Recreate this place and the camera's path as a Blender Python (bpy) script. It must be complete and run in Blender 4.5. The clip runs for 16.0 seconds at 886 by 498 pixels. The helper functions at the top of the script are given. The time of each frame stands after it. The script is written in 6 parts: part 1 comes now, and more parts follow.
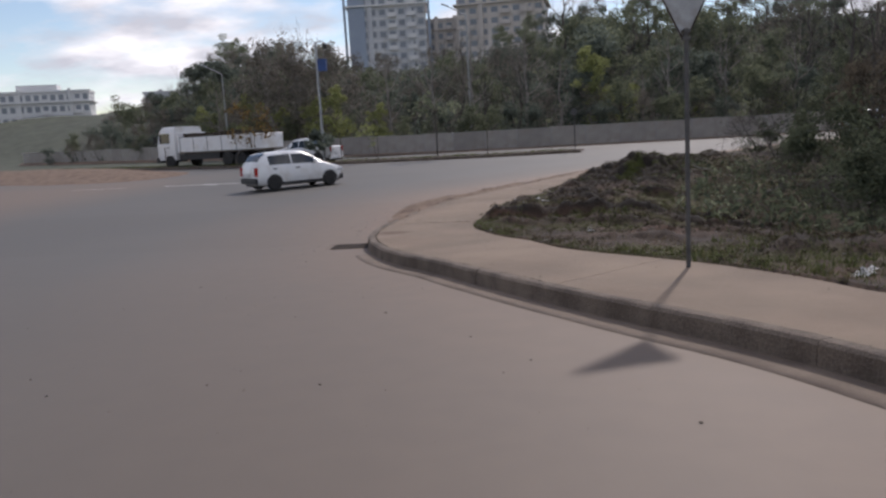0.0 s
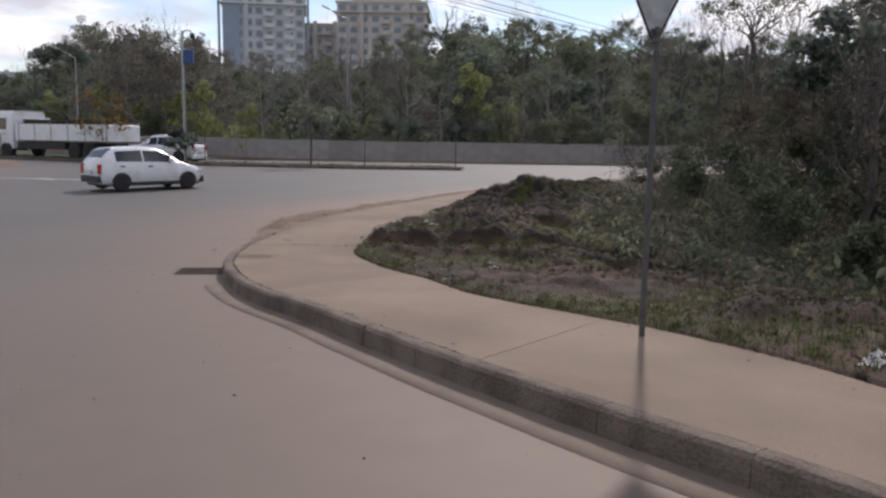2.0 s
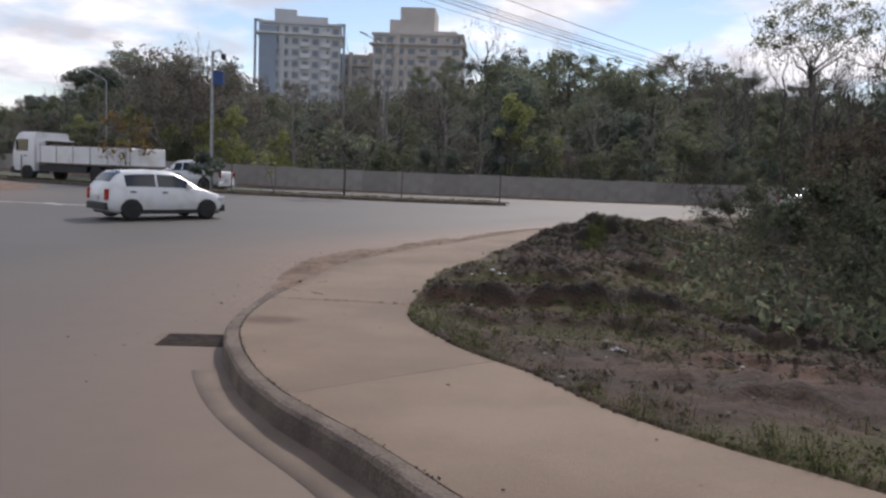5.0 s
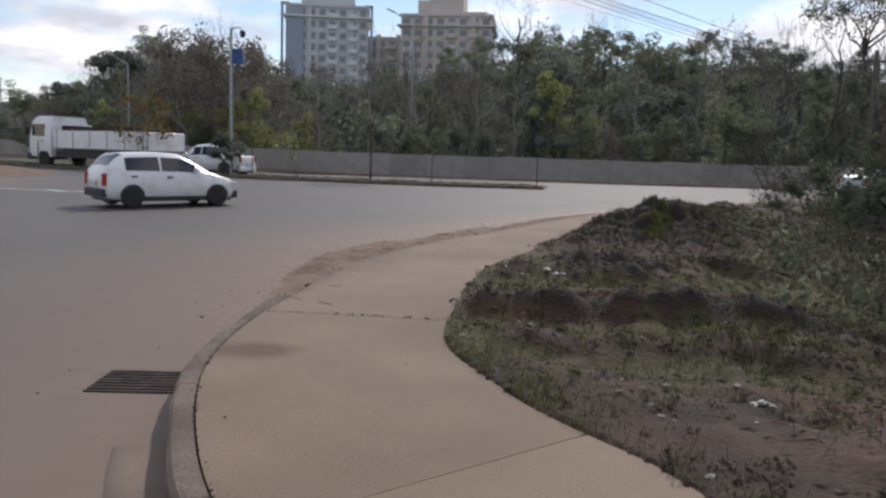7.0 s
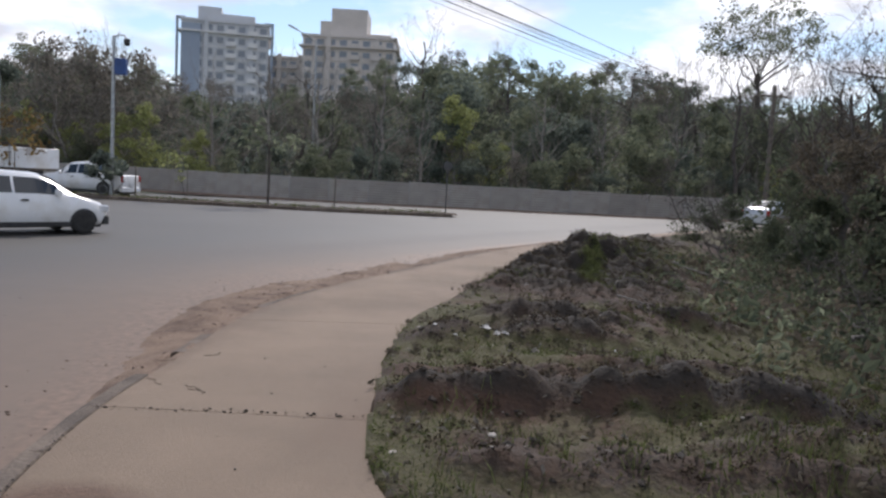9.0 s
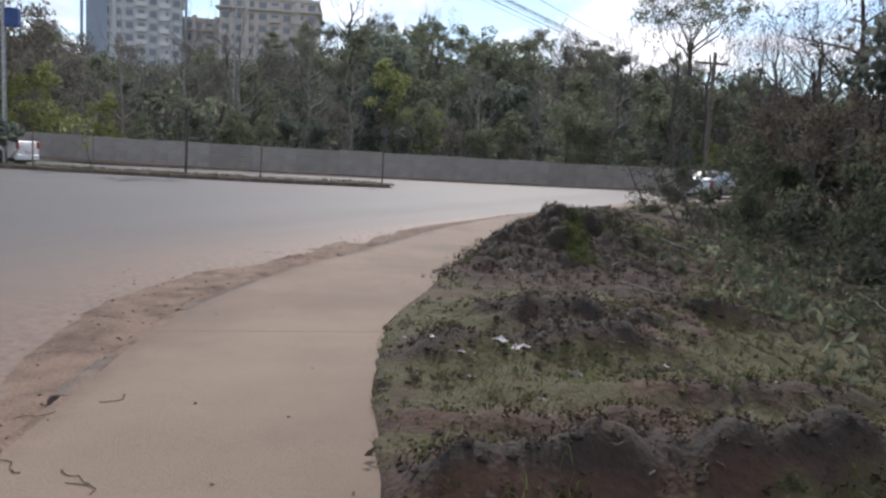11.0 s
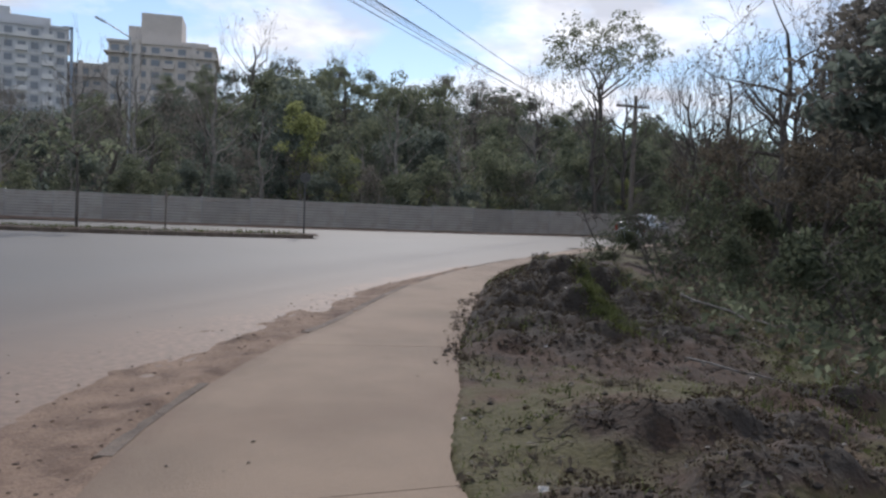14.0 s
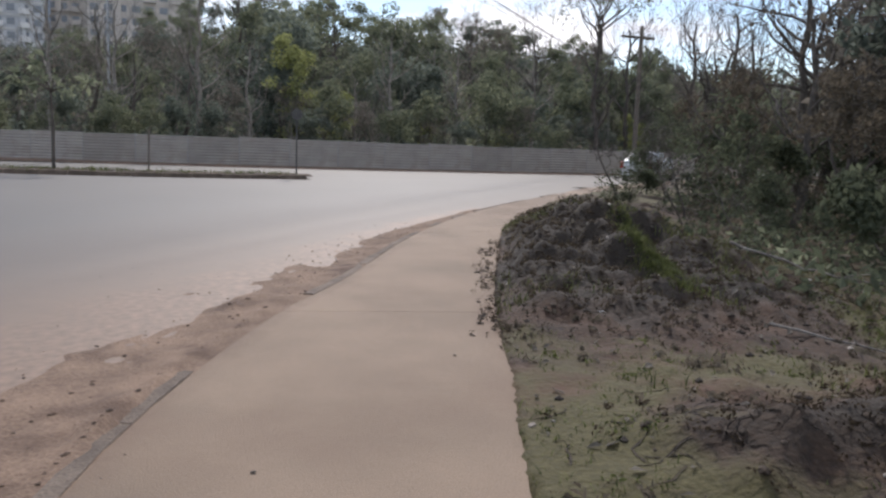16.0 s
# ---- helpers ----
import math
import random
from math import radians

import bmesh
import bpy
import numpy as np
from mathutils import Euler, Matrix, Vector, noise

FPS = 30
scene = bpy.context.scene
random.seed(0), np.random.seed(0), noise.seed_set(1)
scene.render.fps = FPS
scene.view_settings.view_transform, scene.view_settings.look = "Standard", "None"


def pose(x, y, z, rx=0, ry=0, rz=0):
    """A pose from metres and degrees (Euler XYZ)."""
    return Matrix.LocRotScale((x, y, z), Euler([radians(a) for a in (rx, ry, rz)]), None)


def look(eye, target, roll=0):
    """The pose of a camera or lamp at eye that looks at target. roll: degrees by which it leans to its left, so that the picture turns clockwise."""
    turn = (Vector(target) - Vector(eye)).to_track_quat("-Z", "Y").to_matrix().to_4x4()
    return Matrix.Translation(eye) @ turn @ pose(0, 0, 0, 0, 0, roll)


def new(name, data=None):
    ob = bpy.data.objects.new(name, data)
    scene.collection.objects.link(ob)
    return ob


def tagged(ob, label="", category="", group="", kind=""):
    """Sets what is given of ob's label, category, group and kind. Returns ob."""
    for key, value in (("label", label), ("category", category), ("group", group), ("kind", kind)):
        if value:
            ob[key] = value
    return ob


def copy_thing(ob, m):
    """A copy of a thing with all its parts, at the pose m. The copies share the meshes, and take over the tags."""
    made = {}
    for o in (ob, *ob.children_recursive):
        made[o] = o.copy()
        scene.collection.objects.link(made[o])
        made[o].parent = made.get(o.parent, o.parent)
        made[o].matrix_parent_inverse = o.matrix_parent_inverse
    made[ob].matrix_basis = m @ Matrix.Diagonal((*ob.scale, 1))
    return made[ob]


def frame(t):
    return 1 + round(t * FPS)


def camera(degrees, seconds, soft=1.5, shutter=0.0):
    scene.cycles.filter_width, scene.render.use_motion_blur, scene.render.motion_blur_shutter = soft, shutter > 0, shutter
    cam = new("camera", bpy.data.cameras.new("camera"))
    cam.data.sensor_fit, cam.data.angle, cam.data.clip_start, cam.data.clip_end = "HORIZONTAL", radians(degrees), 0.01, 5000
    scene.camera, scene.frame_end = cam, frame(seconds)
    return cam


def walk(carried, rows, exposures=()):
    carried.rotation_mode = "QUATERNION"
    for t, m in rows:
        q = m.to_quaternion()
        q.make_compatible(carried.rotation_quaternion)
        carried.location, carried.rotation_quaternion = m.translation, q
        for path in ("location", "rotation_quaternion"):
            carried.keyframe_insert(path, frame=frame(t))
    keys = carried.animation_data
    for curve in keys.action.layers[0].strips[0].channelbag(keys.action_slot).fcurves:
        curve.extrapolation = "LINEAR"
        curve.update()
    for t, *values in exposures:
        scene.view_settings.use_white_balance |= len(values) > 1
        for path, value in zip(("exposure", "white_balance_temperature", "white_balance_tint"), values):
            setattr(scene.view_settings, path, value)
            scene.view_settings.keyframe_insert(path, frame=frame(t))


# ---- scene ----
import functools

cam = camera(59.4, 16.0, soft=2.5)
PATH = [
    (0.0, pose(0.210, -1.026, 1.334, 81.18, 3.37, 7.31)),
    (0.5, pose(0.098, -0.501, 1.307, 82.70, 2.94, 4.43)),
    (1.0, pose(0.000, 0.058, 1.327, 83.48, -0.84, -1.77)),
    (1.5, pose(-0.075, 0.655, 1.296, 82.02, -1.22, -1.83)),
    (2.0, pose(-0.199, 1.288, 1.316, 81.83, -0.89, -1.86)),
    (2.5, pose(-0.282, 1.925, 1.253, 81.78, -1.05, -1.35)),
    (3.0, pose(-0.390, 2.537, 1.241, 84.61, -2.43, 0.38)),
    (3.5, pose(-0.466, 3.109, 1.218, 84.08, -2.57, 0.32)),
    (3.7, pose(-0.504, 3.347, 1.190, 84.43, -2.78, 0.39)),
    (5.8, pose(-0.955, 5.837, 1.120, 83.79, -1.72, 0.04)),
    (6.0, pose(-0.968, 6.109, 1.048, 83.18, -1.60, 0.01)),
    (6.5, pose(-1.001, 6.796, 1.024, 82.27, -1.01, 2.84)),
    (7.0, pose(-1.009, 7.409, 1.020, 83.08, -1.75, 2.46)),
    (7.5, pose(-1.037, 8.006, 0.991, 83.07, -2.72, 2.00)),
    (8.0, pose(-1.117, 8.602, 0.975, 84.51, -2.22, 0.43)),
    (8.5, pose(-1.165, 9.160, 1.026, 84.79, -2.26, -0.63)),
    (9.0, pose(-1.245, 9.611, 1.073, 85.11, -2.93, -4.79)),
    (9.2, pose(-1.301, 9.813, 1.078, 85.50, -1.36, -8.02)),
    (11.3, pose(-1.713, 12.334, 0.905, 83.07, -3.14, -10.46)),
    (11.5, pose(-1.773, 12.530, 0.880, 83.22, -3.10, -10.50)),
    (12.0, pose(-1.942, 13.001, 0.888, 83.36, 0.20, -11.22)),
    (12.5, pose(-2.032, 13.494, 0.844, 83.38, -1.44, -11.27)),
    (13.0, pose(-2.144, 14.013, 0.795, 87.63, 1.06, -15.97)),
    (13.5, pose(-2.229, 14.526, 0.803, 87.47, -2.05, -17.74)),
    (14.0, pose(-2.256, 14.983, 0.849, 87.05, -2.28, -17.88)),
    (14.5, pose(-2.270, 15.398, 0.837, 87.23, -2.35, -18.07)),
    (15.0, pose(-2.262, 15.744, 0.833, 83.09, -2.15, -19.51)),
    (15.5, pose(-2.201, 16.112, 0.841, 82.60, -2.02, -18.94)),
    (16.0, pose(-2.156, 16.492, 0.822, 82.56, -1.93, -18.57)),
]
EXPOSURES = [(0.0, -0.02, 6550, 18), (0.5, -0.14, 6550, 18), (1.0, -0.02, 6740, 18), (1.5, 0.16, 6690, 18), (2.0, 0.16, 6690, 18), (2.5, 0.3, 6690, 18), (3.0, 0.1, 6740, 17), (3.6, 0.08, 6640, 17), (6.0, 0.23, 6690, 17), (6.5, 0.33, 6740, 17), (7.0, 0.13, 6590, 16), (9.2, 0.33, 6440, 15), (11.5, 0.48, 6440, 15), (12.0, 0.38, 6440, 15), (12.6, 0.58, 6490, 15), (13.1, 0.18, 6340, 14), (14.6, 0.23, 6340, 14), (15.1, 0.56, 6540, 15), (16.0, 0.53, 6540, 15)]
walk(cam, PATH, EXPOSURES)

# ---------------------------------------------------------------- light
SUN_AZ = radians(16.5)       # east of straight ahead (+y)
SUN_EL = radians(42.0)


def link(nt, a, b):
    nt.links.new(a, b)


def make_world():
    w = bpy.data.worlds.new("sky")
    w.use_nodes = True
    scene.world = w
    nt = w.node_tree
    nt.nodes.clear()
    out = nt.nodes.new("ShaderNodeOutputWorld")
    bg = nt.nodes.new("ShaderNodeBackground")
    bg.inputs["Strength"].default_value = 0.112
    sky = nt.nodes.new("ShaderNodeTexSky")
    sky.sky_type = "NISHITA"
    sky.sun_disc = False
    sky.sun_elevation = SUN_EL
    sky.sun_rotation = SUN_AZ
    sky.air_density = 1.0
    sky.dust_density = 0.1
    co = nt.nodes.new("ShaderNodeTexCoord")
    sep = nt.nodes.new("ShaderNodeSeparateXYZ")
    link(nt, co.outputs["Generated"], sep.inputs[0])
    # a flat cloud layer: direction divided by its height
    up = nt.nodes.new("ShaderNodeMath"); up.operation = "MAXIMUM"; up.inputs[1].default_value = 0.0
    link(nt, sep.outputs["Z"], up.inputs[0])
    add = nt.nodes.new("ShaderNodeMath"); add.operation = "ADD"; add.inputs[1].default_value = 0.22
    link(nt, up.outputs[0], add.inputs[0])
    dx = nt.nodes.new("ShaderNodeMath"); dx.operation = "DIVIDE"
    dy = nt.nodes.new("ShaderNodeMath"); dy.operation = "DIVIDE"
    link(nt, sep.outputs["X"], dx.inputs[0]); link(nt, add.outputs[0], dx.inputs[1])
    link(nt, sep.outputs["Y"], dy.inputs[0]); link(nt, add.outputs[0], dy.inputs[1])
    comb = nt.nodes.new("ShaderNodeCombineXYZ")
    link(nt, dx.outputs[0], comb.inputs[0]); link(nt, dy.outputs[0], comb.inputs[1])
    n1 = nt.nodes.new("ShaderNodeTexNoise")
    n1.inputs["Scale"].default_value = 1.25
    n1.inputs["Detail"].default_value = 9.0
    n1.inputs["Roughness"].default_value = 0.55
    link(nt, comb.outputs[0], n1.inputs["Vector"])
    ramp = nt.nodes.new("ShaderNodeValToRGB")
    ramp.color_ramp.elements[0].position = 0.45
    ramp.color_ramp.elements[1].position = 0.58
    link(nt, n1.outputs[0], ramp.inputs[0])
    n2 = nt.nodes.new("ShaderNodeTexNoise")
    n2.inputs["Scale"].default_value = 3.1
    n2.inputs["Detail"].default_value = 6.0
    link(nt, comb.outputs[0], n2.inputs["Vector"])
    shade = nt.nodes.new("ShaderNodeValToRGB")
    shade.color_ramp.elements[0].position = 0.38
    shade.color_ramp.elements[0].color = (5.4, 5.7, 6.3, 1)
    shade.color_ramp.elements[1].position = 0.62
    shade.color_ramp.elements[1].color = (9.6, 9.8, 10.1, 1)
    link(nt, n2.outputs[0], shade.inputs[0])
    mix = nt.nodes.new("ShaderNodeMixRGB")
    link(nt, ramp.outputs[0], mix.inputs[0])
    link(nt, sky.outputs[0], mix.inputs[1])
    link(nt, shade.outputs[0], mix.inputs[2])
    link(nt, mix.outputs[0], bg.inputs[0])
    link(nt, bg.outputs[0], out.inputs[0])


make_world()
sun_data = bpy.data.lights.new("sun", "SUN")
sun_data.energy = 2.35
sun_data.angle = radians(2.0)
sun_data.color = (1.0, 0.96, 0.90)
sun = new("sun", sun_data)
sun.matrix_world = look((80 * math.sin(SUN_AZ), 80 * math.cos(SUN_AZ), 80 * math.tan(SUN_EL)), (0, 0, 0))

# ---------------------------------------------------------------- materials


def mat(name, dark, light, scale=4.0, rough=0.8, bump=0.2, bump_scale=60.0, metal=0.0, fine=0.35, per_object=0.0, per_island=0.0,
        transl=0.0, stain=None, stain_scale=0.7, spec=0.5):
    """A two-scale noise material: broad mottling between two colours, fine grain, optional stains and relief."""
    m = bpy.data.materials.new(name)
    m.use_nodes = True
    nt = m.node_tree
    b = nt.nodes["Principled BSDF"]
    b.inputs["Roughness"].default_value = rough
    b.inputs["Metallic"].default_value = metal
    b.inputs["Specular IOR Level"].default_value = spec
    co = nt.nodes.new("ShaderNodeTexCoord")
    n1 = nt.nodes.new("ShaderNodeTexNoise")
    n1.inputs["Scale"].default_value = scale
    n1.inputs["Detail"].default_value = 6
    link(nt, co.outputs["Object"], n1.inputs["Vector"])
    n2 = nt.nodes.new("ShaderNodeTexNoise")
    n2.inputs["Scale"].default_value = bump_scale
    n2.inputs["Detail"].default_value = 4
    link(nt, co.outputs["Object"], n2.inputs["Vector"])
    fac = nt.nodes.new("ShaderNodeMath"); fac.operation = "MULTIPLY_ADD"
    fac.inputs[1].default_value = fine
    link(nt, n2.outputs[0], fac.inputs[0])
    sc = nt.nodes.new("ShaderNodeMath"); sc.operation = "MULTIPLY_ADD"
    sc.inputs[1].default_value = 1.0; sc.inputs[2].default_value = -0.5 * fine
    link(nt, n1.outputs[0], sc.inputs[0])
    link(nt, sc.outputs[0], fac.inputs[2])
    val = fac.outputs[0]
    if per_object or per_island:
        src = nt.nodes.new("ShaderNodeObjectInfo") if per_object else nt.nodes.new("ShaderNodeNewGeometry")
        rnd = src.outputs["Random"] if per_object else src.outputs["Random Per Island"]
        k = per_object or per_island
        a = nt.nodes.new("ShaderNodeMath"); a.operation = "MULTIPLY_ADD"
        a.inputs[1].default_value = k
        link(nt, rnd, a.inputs[0])
        a2 = nt.nodes.new("ShaderNodeMath"); a2.operation = "SUBTRACT"; a2.inputs[1].default_value = 0.5 * k
        link(nt, val, a2.inputs[0]); link(nt, a2.outputs[0], a.inputs[2])
        val = a.outputs[0]
    ramp = nt.nodes.new("ShaderNodeValToRGB")
    ramp.color_ramp.elements[0].position = 0.3
    ramp.color_ramp.elements[0].color = (*dark, 1)
    ramp.color_ramp.elements[1].position = 0.7
    ramp.color_ramp.elements[1].color = (*light, 1)
    link(nt, val, ramp.inputs[0])
    col = ramp.outputs[0]
    if stain:
        n3 = nt.nodes.new("ShaderNodeTexNoise")
        n3.inputs["Scale"].default_value = stain_scale
        n3.inputs["Detail"].default_value = 8
        n3.inputs["Roughness"].default_value = 0.6
        link(nt, co.outputs["Object"], n3.inputs["Vector"])
        r3 = nt.nodes.new("ShaderNodeValToRGB")
        r3.color_ramp.elements[0].position = 0.5
        r3.color_ramp.elements[1].position = 0.68
        link(nt, n3.outputs[0], r3.inputs[0])
        mx = nt.nodes.new("ShaderNodeMixRGB")
        mx.inputs[2].default_value = (*stain, 1)
        link(nt, r3.outputs[0], mx.inputs[0]); link(nt, col, mx.inputs[1])
        col = mx.outputs[0]
    link(nt, col, b.inputs["Base Color"])
    if bump:
        bp = nt.nodes.new("ShaderNodeBump")
        bp.inputs["Strength"].default_value = bump
        bp.inputs["Distance"].default_value = 0.02
        link(nt, n2.outputs[0], bp.inputs["Height"])
        link(nt, bp.outputs[0], b.inputs["Normal"])
    if transl:
        t = nt.nodes.new("ShaderNodeBsdfTranslucent")
        link(nt, col, t.inputs["Color"])
        mxs = nt.nodes.new("ShaderNodeMixShader")
        mxs.inputs[0].default_value = transl
        out = nt.nodes["Material Output"]
        link(nt, b.outputs[0], mxs.inputs[1]); link(nt, t.outputs[0], mxs.inputs[2])
        link(nt, mxs.outputs[0], out.inputs[0])
    return m


def blend_mat(m, attr, other, soft=(0.35, 0.65), noise_scale=2.0, amount=0.6, grain=(0.72, 1.2)):
    """Lays a second colour over a material where the mesh's own attribute (dirt, moss, shaded heaps), broken up by
    noise, is high.
    """
    nt = m.node_tree
    b = nt.nodes["Principled BSDF"]
    old = b.inputs["Base Color"].links[0].from_socket
    at = nt.nodes.new("ShaderNodeAttribute")
    at.attribute_name = attr
    co = nt.nodes.new("ShaderNodeTexCoord")
    n = nt.nodes.new("ShaderNodeTexNoise")
    n.inputs["Scale"].default_value = noise_scale
    n.inputs["Detail"].default_value = 9
    n.inputs["Roughness"].default_value = 0.62
    link(nt, co.outputs["Object"], n.inputs["Vector"])
    a = nt.nodes.new("ShaderNodeMath"); a.operation = "MULTIPLY_ADD"
    a.inputs[1].default_value = amount
    link(nt, n.outputs[0], a.inputs[0]); link(nt, at.outputs["Fac"], a.inputs[2])
    s = nt.nodes.new("ShaderNodeMath"); s.operation = "SUBTRACT"; s.inputs[1].default_value = amount * 0.5
    link(nt, a.outputs[0], s.inputs[0])
    r = nt.nodes.new("ShaderNodeValToRGB")
    r.color_ramp.elements[0].position, r.color_ramp.elements[1].position = soft
    link(nt, s.outputs[0], r.inputs[0])
    mx = nt.nodes.new("ShaderNodeMixRGB")
    link(nt, r.outputs[0], mx.inputs[0]); link(nt, old, mx.inputs[1])
    n2 = nt.nodes.new("ShaderNodeTexNoise")
    n2.inputs["Scale"].default_value = noise_scale * 9
    n2.inputs["Detail"].default_value = 5
    link(nt, co.outputs["Object"], n2.inputs["Vector"])
    r2 = nt.nodes.new("ShaderNodeValToRGB")
    r2.color_ramp.elements[0].position, r2.color_ramp.elements[1].position = 0.3, 0.7
    r2.color_ramp.elements[0].color = (*[c * grain[0] for c in other], 1)
    r2.color_ramp.elements[1].color = (*[min(1, c * grain[1]) for c in other], 1)
    link(nt, n2.outputs[0], r2.inputs[0])
    link(nt, r2.outputs[0], mx.inputs[2])
    link(nt, mx.outputs[0], b.inputs["Base Color"])
    return m


def glass_mat(name, tint=(0.02, 0.025, 0.03), rough=0.06):
    m = bpy.data.materials.new(name)
    m.use_nodes = True
    b = m.node_tree.nodes["Principled BSDF"]
    b.inputs["Base Color"].default_value = (*tint, 1)
    b.inputs["Roughness"].default_value = rough
    b.inputs["Specular IOR Level"].default_value = 0.7
    return m


ASPHALT = mat("asphalt", (0.085, 0.079, 0.069), (0.096, 0.089, 0.078), 0.22, 0.66, 0.0, 30.0, fine=0.05, stain=(0.081, 0.075, 0.066), stain_scale=0.08, spec=0.5)
blend_mat(ASPHALT, "dust", (0.152, 0.106, 0.073), (0.02, 1.0), 0.35, 0.08, (0.96, 1.04))
for node in ASPHALT.node_tree.nodes:
    if node.type == "TEX_NOISE":
        node.inputs["Detail"].default_value = 1.5
blend_mat(ASPHALT, "earth", (0.172, 0.113, 0.076), (0.30, 0.85), 1.3, 1.1)
CONCRETE = mat("pavement concrete", (0.160, 0.115, 0.079), (0.238, 0.173, 0.120), 0.7, 0.85, 0.4, 90.0, fine=0.6, per_object=0.10, stain=(0.165, 0.112, 0.076), stain_scale=0.45)
blend_mat(CONCRETE, "soil", (0.122, 0.072, 0.046), (0.26, 0.85), 4.0, 0.5)
# earth-stained, and darker overall: shade of the backlit kerb face is in the colour
KERB = mat("kerb concrete with shade", (0.095, 0.071, 0.054), (0.185, 0.143, 0.110), 3.0, 0.92, 0.7, 45.0, fine=0.7, per_object=0.08, stain=(0.075, 0.058, 0.045), stain_scale=1.2)
GUTTER = mat("gutter concrete", (0.15, 0.113, 0.085), (0.215, 0.163, 0.124), 1.5, 0.9, 0.4, 70.0, fine=0.5, stain=(0.13, 0.095, 0.073))
SOIL = mat("verge soil", (0.020, 0.0125, 0.008), (0.062, 0.037, 0.022), 1.6, 0.95, 1.0, 24.0, fine=0.9, stain=(0.086, 0.045, 0.027), stain_scale=0.45)
blend_mat(SOIL, "moss", (0.068, 0.059, 0.022), (0.36, 0.62), 2.6, 0.9)
# dug earth darkened further: backlit shade of heap and ridge faces is painted in
blend_mat(SOIL, "dug", (0.026, 0.0195, 0.014), (0.30, 0.68), 3.1, 0.8)
ROOTS = mat("dark turf and roots", (0.034, 0.025, 0.017), (0.085, 0.064, 0.042), 3.0, 0.95, 0.0, per_island=0.6, transl=0.2, spec=0.1)
CLOD = mat("soil clod", (0.024, 0.018, 0.013), (0.066, 0.048, 0.035), 6.0, 0.95, 0.8, 40.0, per_island=0.4)
REDDIRT = mat("red dirt", (0.132, 0.086, 0.058), (0.222, 0.150, 0.104), 2.5, 0.95, 0.8, 40.0, fine=0.8, per_island=0.2, stain=(0.088, 0.053, 0.035), stain_scale=1.8)
CLOD_RED = mat("red earth clod", (0.05, 0.032, 0.022), (0.13, 0.085, 0.058), 6.0, 0.95, 0.8, 40.0, per_island=0.5)
LAND = mat("woodland floor", (0.036, 0.041, 0.026), (0.085, 0.093, 0.06), 0.5, 0.95, 0.5, 6.0, fine=0.8)
GRASS = mat("grass", (0.055, 0.067, 0.024), (0.13, 0.145, 0.053), 2.0, 0.85, 0.0, per_island=0.7, transl=0.35, spec=0.15)
DRYGRASS = mat("dry grass", (0.10, 0.08, 0.045), (0.22, 0.18, 0.11), 2.0, 0.9, 0.0, per_island=0.6, transl=0.3, spec=0.1)
# wood leaf colours are raised and greyed: distant haze is painted into them
LEAF_DARK_HAZED = mat("dark foliage with haze", (0.096, 0.115, 0.096), (0.19, 0.218, 0.178), 0.5, 0.9, 0.0, per_island=0.5, transl=0.62, spec=0.12)
LEAF_OLIVE_HAZED = mat("olive foliage with haze", (0.114, 0.130, 0.090), (0.225, 0.245, 0.162), 0.5, 0.9, 0.0, per_island=0.5, transl=0.62, spec=0.12)
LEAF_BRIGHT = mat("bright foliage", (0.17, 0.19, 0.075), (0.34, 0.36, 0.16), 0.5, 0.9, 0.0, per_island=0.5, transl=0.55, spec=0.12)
LEAF_BROWN_HAZED = mat("brown foliage with haze", (0.12, 0.110, 0.094), (0.235, 0.215, 0.185), 0.5, 0.9, 0.0, per_island=0.5, transl=0.45, spec=0.1)
# darker copies of the wood leaves: the ravine's shade is put into their colour
LEAF_SCRUB_SHADE = mat("dark scrub foliage with shade", (0.060, 0.070, 0.046), (0.125, 0.142, 0.092), 0.5, 0.9, 0.0, per_island=0.5, transl=0.5, spec=0.12)
SCRUB_BROWN_SHADE = mat("brown scrub foliage with shade", (0.078, 0.066, 0.050), (0.16, 0.136, 0.104), 0.5, 0.9, 0.0, per_island=0.5, transl=0.45, spec=0.1)
LEAF_RUST = mat("rusty foliage", (0.13, 0.085, 0.035), (0.27, 0.19, 0.08), 0.5, 0.9, 0.0, per_island=0.5, transl=0.4, spec=0.1)
BARK = mat("bark", (0.055, 0.048, 0.041), (0.13, 0.113, 0.098), 5.0, 0.95, 0.7, 30.0, fine=0.6)
BARK_PALE = mat("pale bark", (0.13, 0.118, 0.105), (0.29, 0.265, 0.23), 4.0, 0.95, 0.6, 30.0, fine=0.6)
TIMBER = mat("weathered timber", (0.10, 0.085, 0.07), (0.2, 0.17, 0.14), 6.0, 0.9, 0.5, 50.0)
FENCE = mat("fence sheet", (0.29, 0.265, 0.24), (0.41, 0.38, 0.345), 0.8, 0.7, 0.15, 40.0, per_object=0.3, stain=(0.27, 0.23, 0.195), stain_scale=0.5)
# much darker than the steel: a backlit post's shade is painted in
POST_BACKLIT = mat("grey post paint with backlit shade", (0.06, 0.06, 0.06), (0.12, 0.115, 0.11), 6.0, 0.7, 0.2, 50.0, metal=0.2)
STEEL = mat("galvanised steel", (0.25, 0.26, 0.27), (0.4, 0.41, 0.42), 8.0, 0.45, 0.1, 50.0, metal=0.8)
DARKSTEEL = mat("rusty iron", (0.03, 0.025, 0.022), (0.1, 0.07, 0.05), 9.0, 0.75, 0.5, 60.0, metal=0.4)
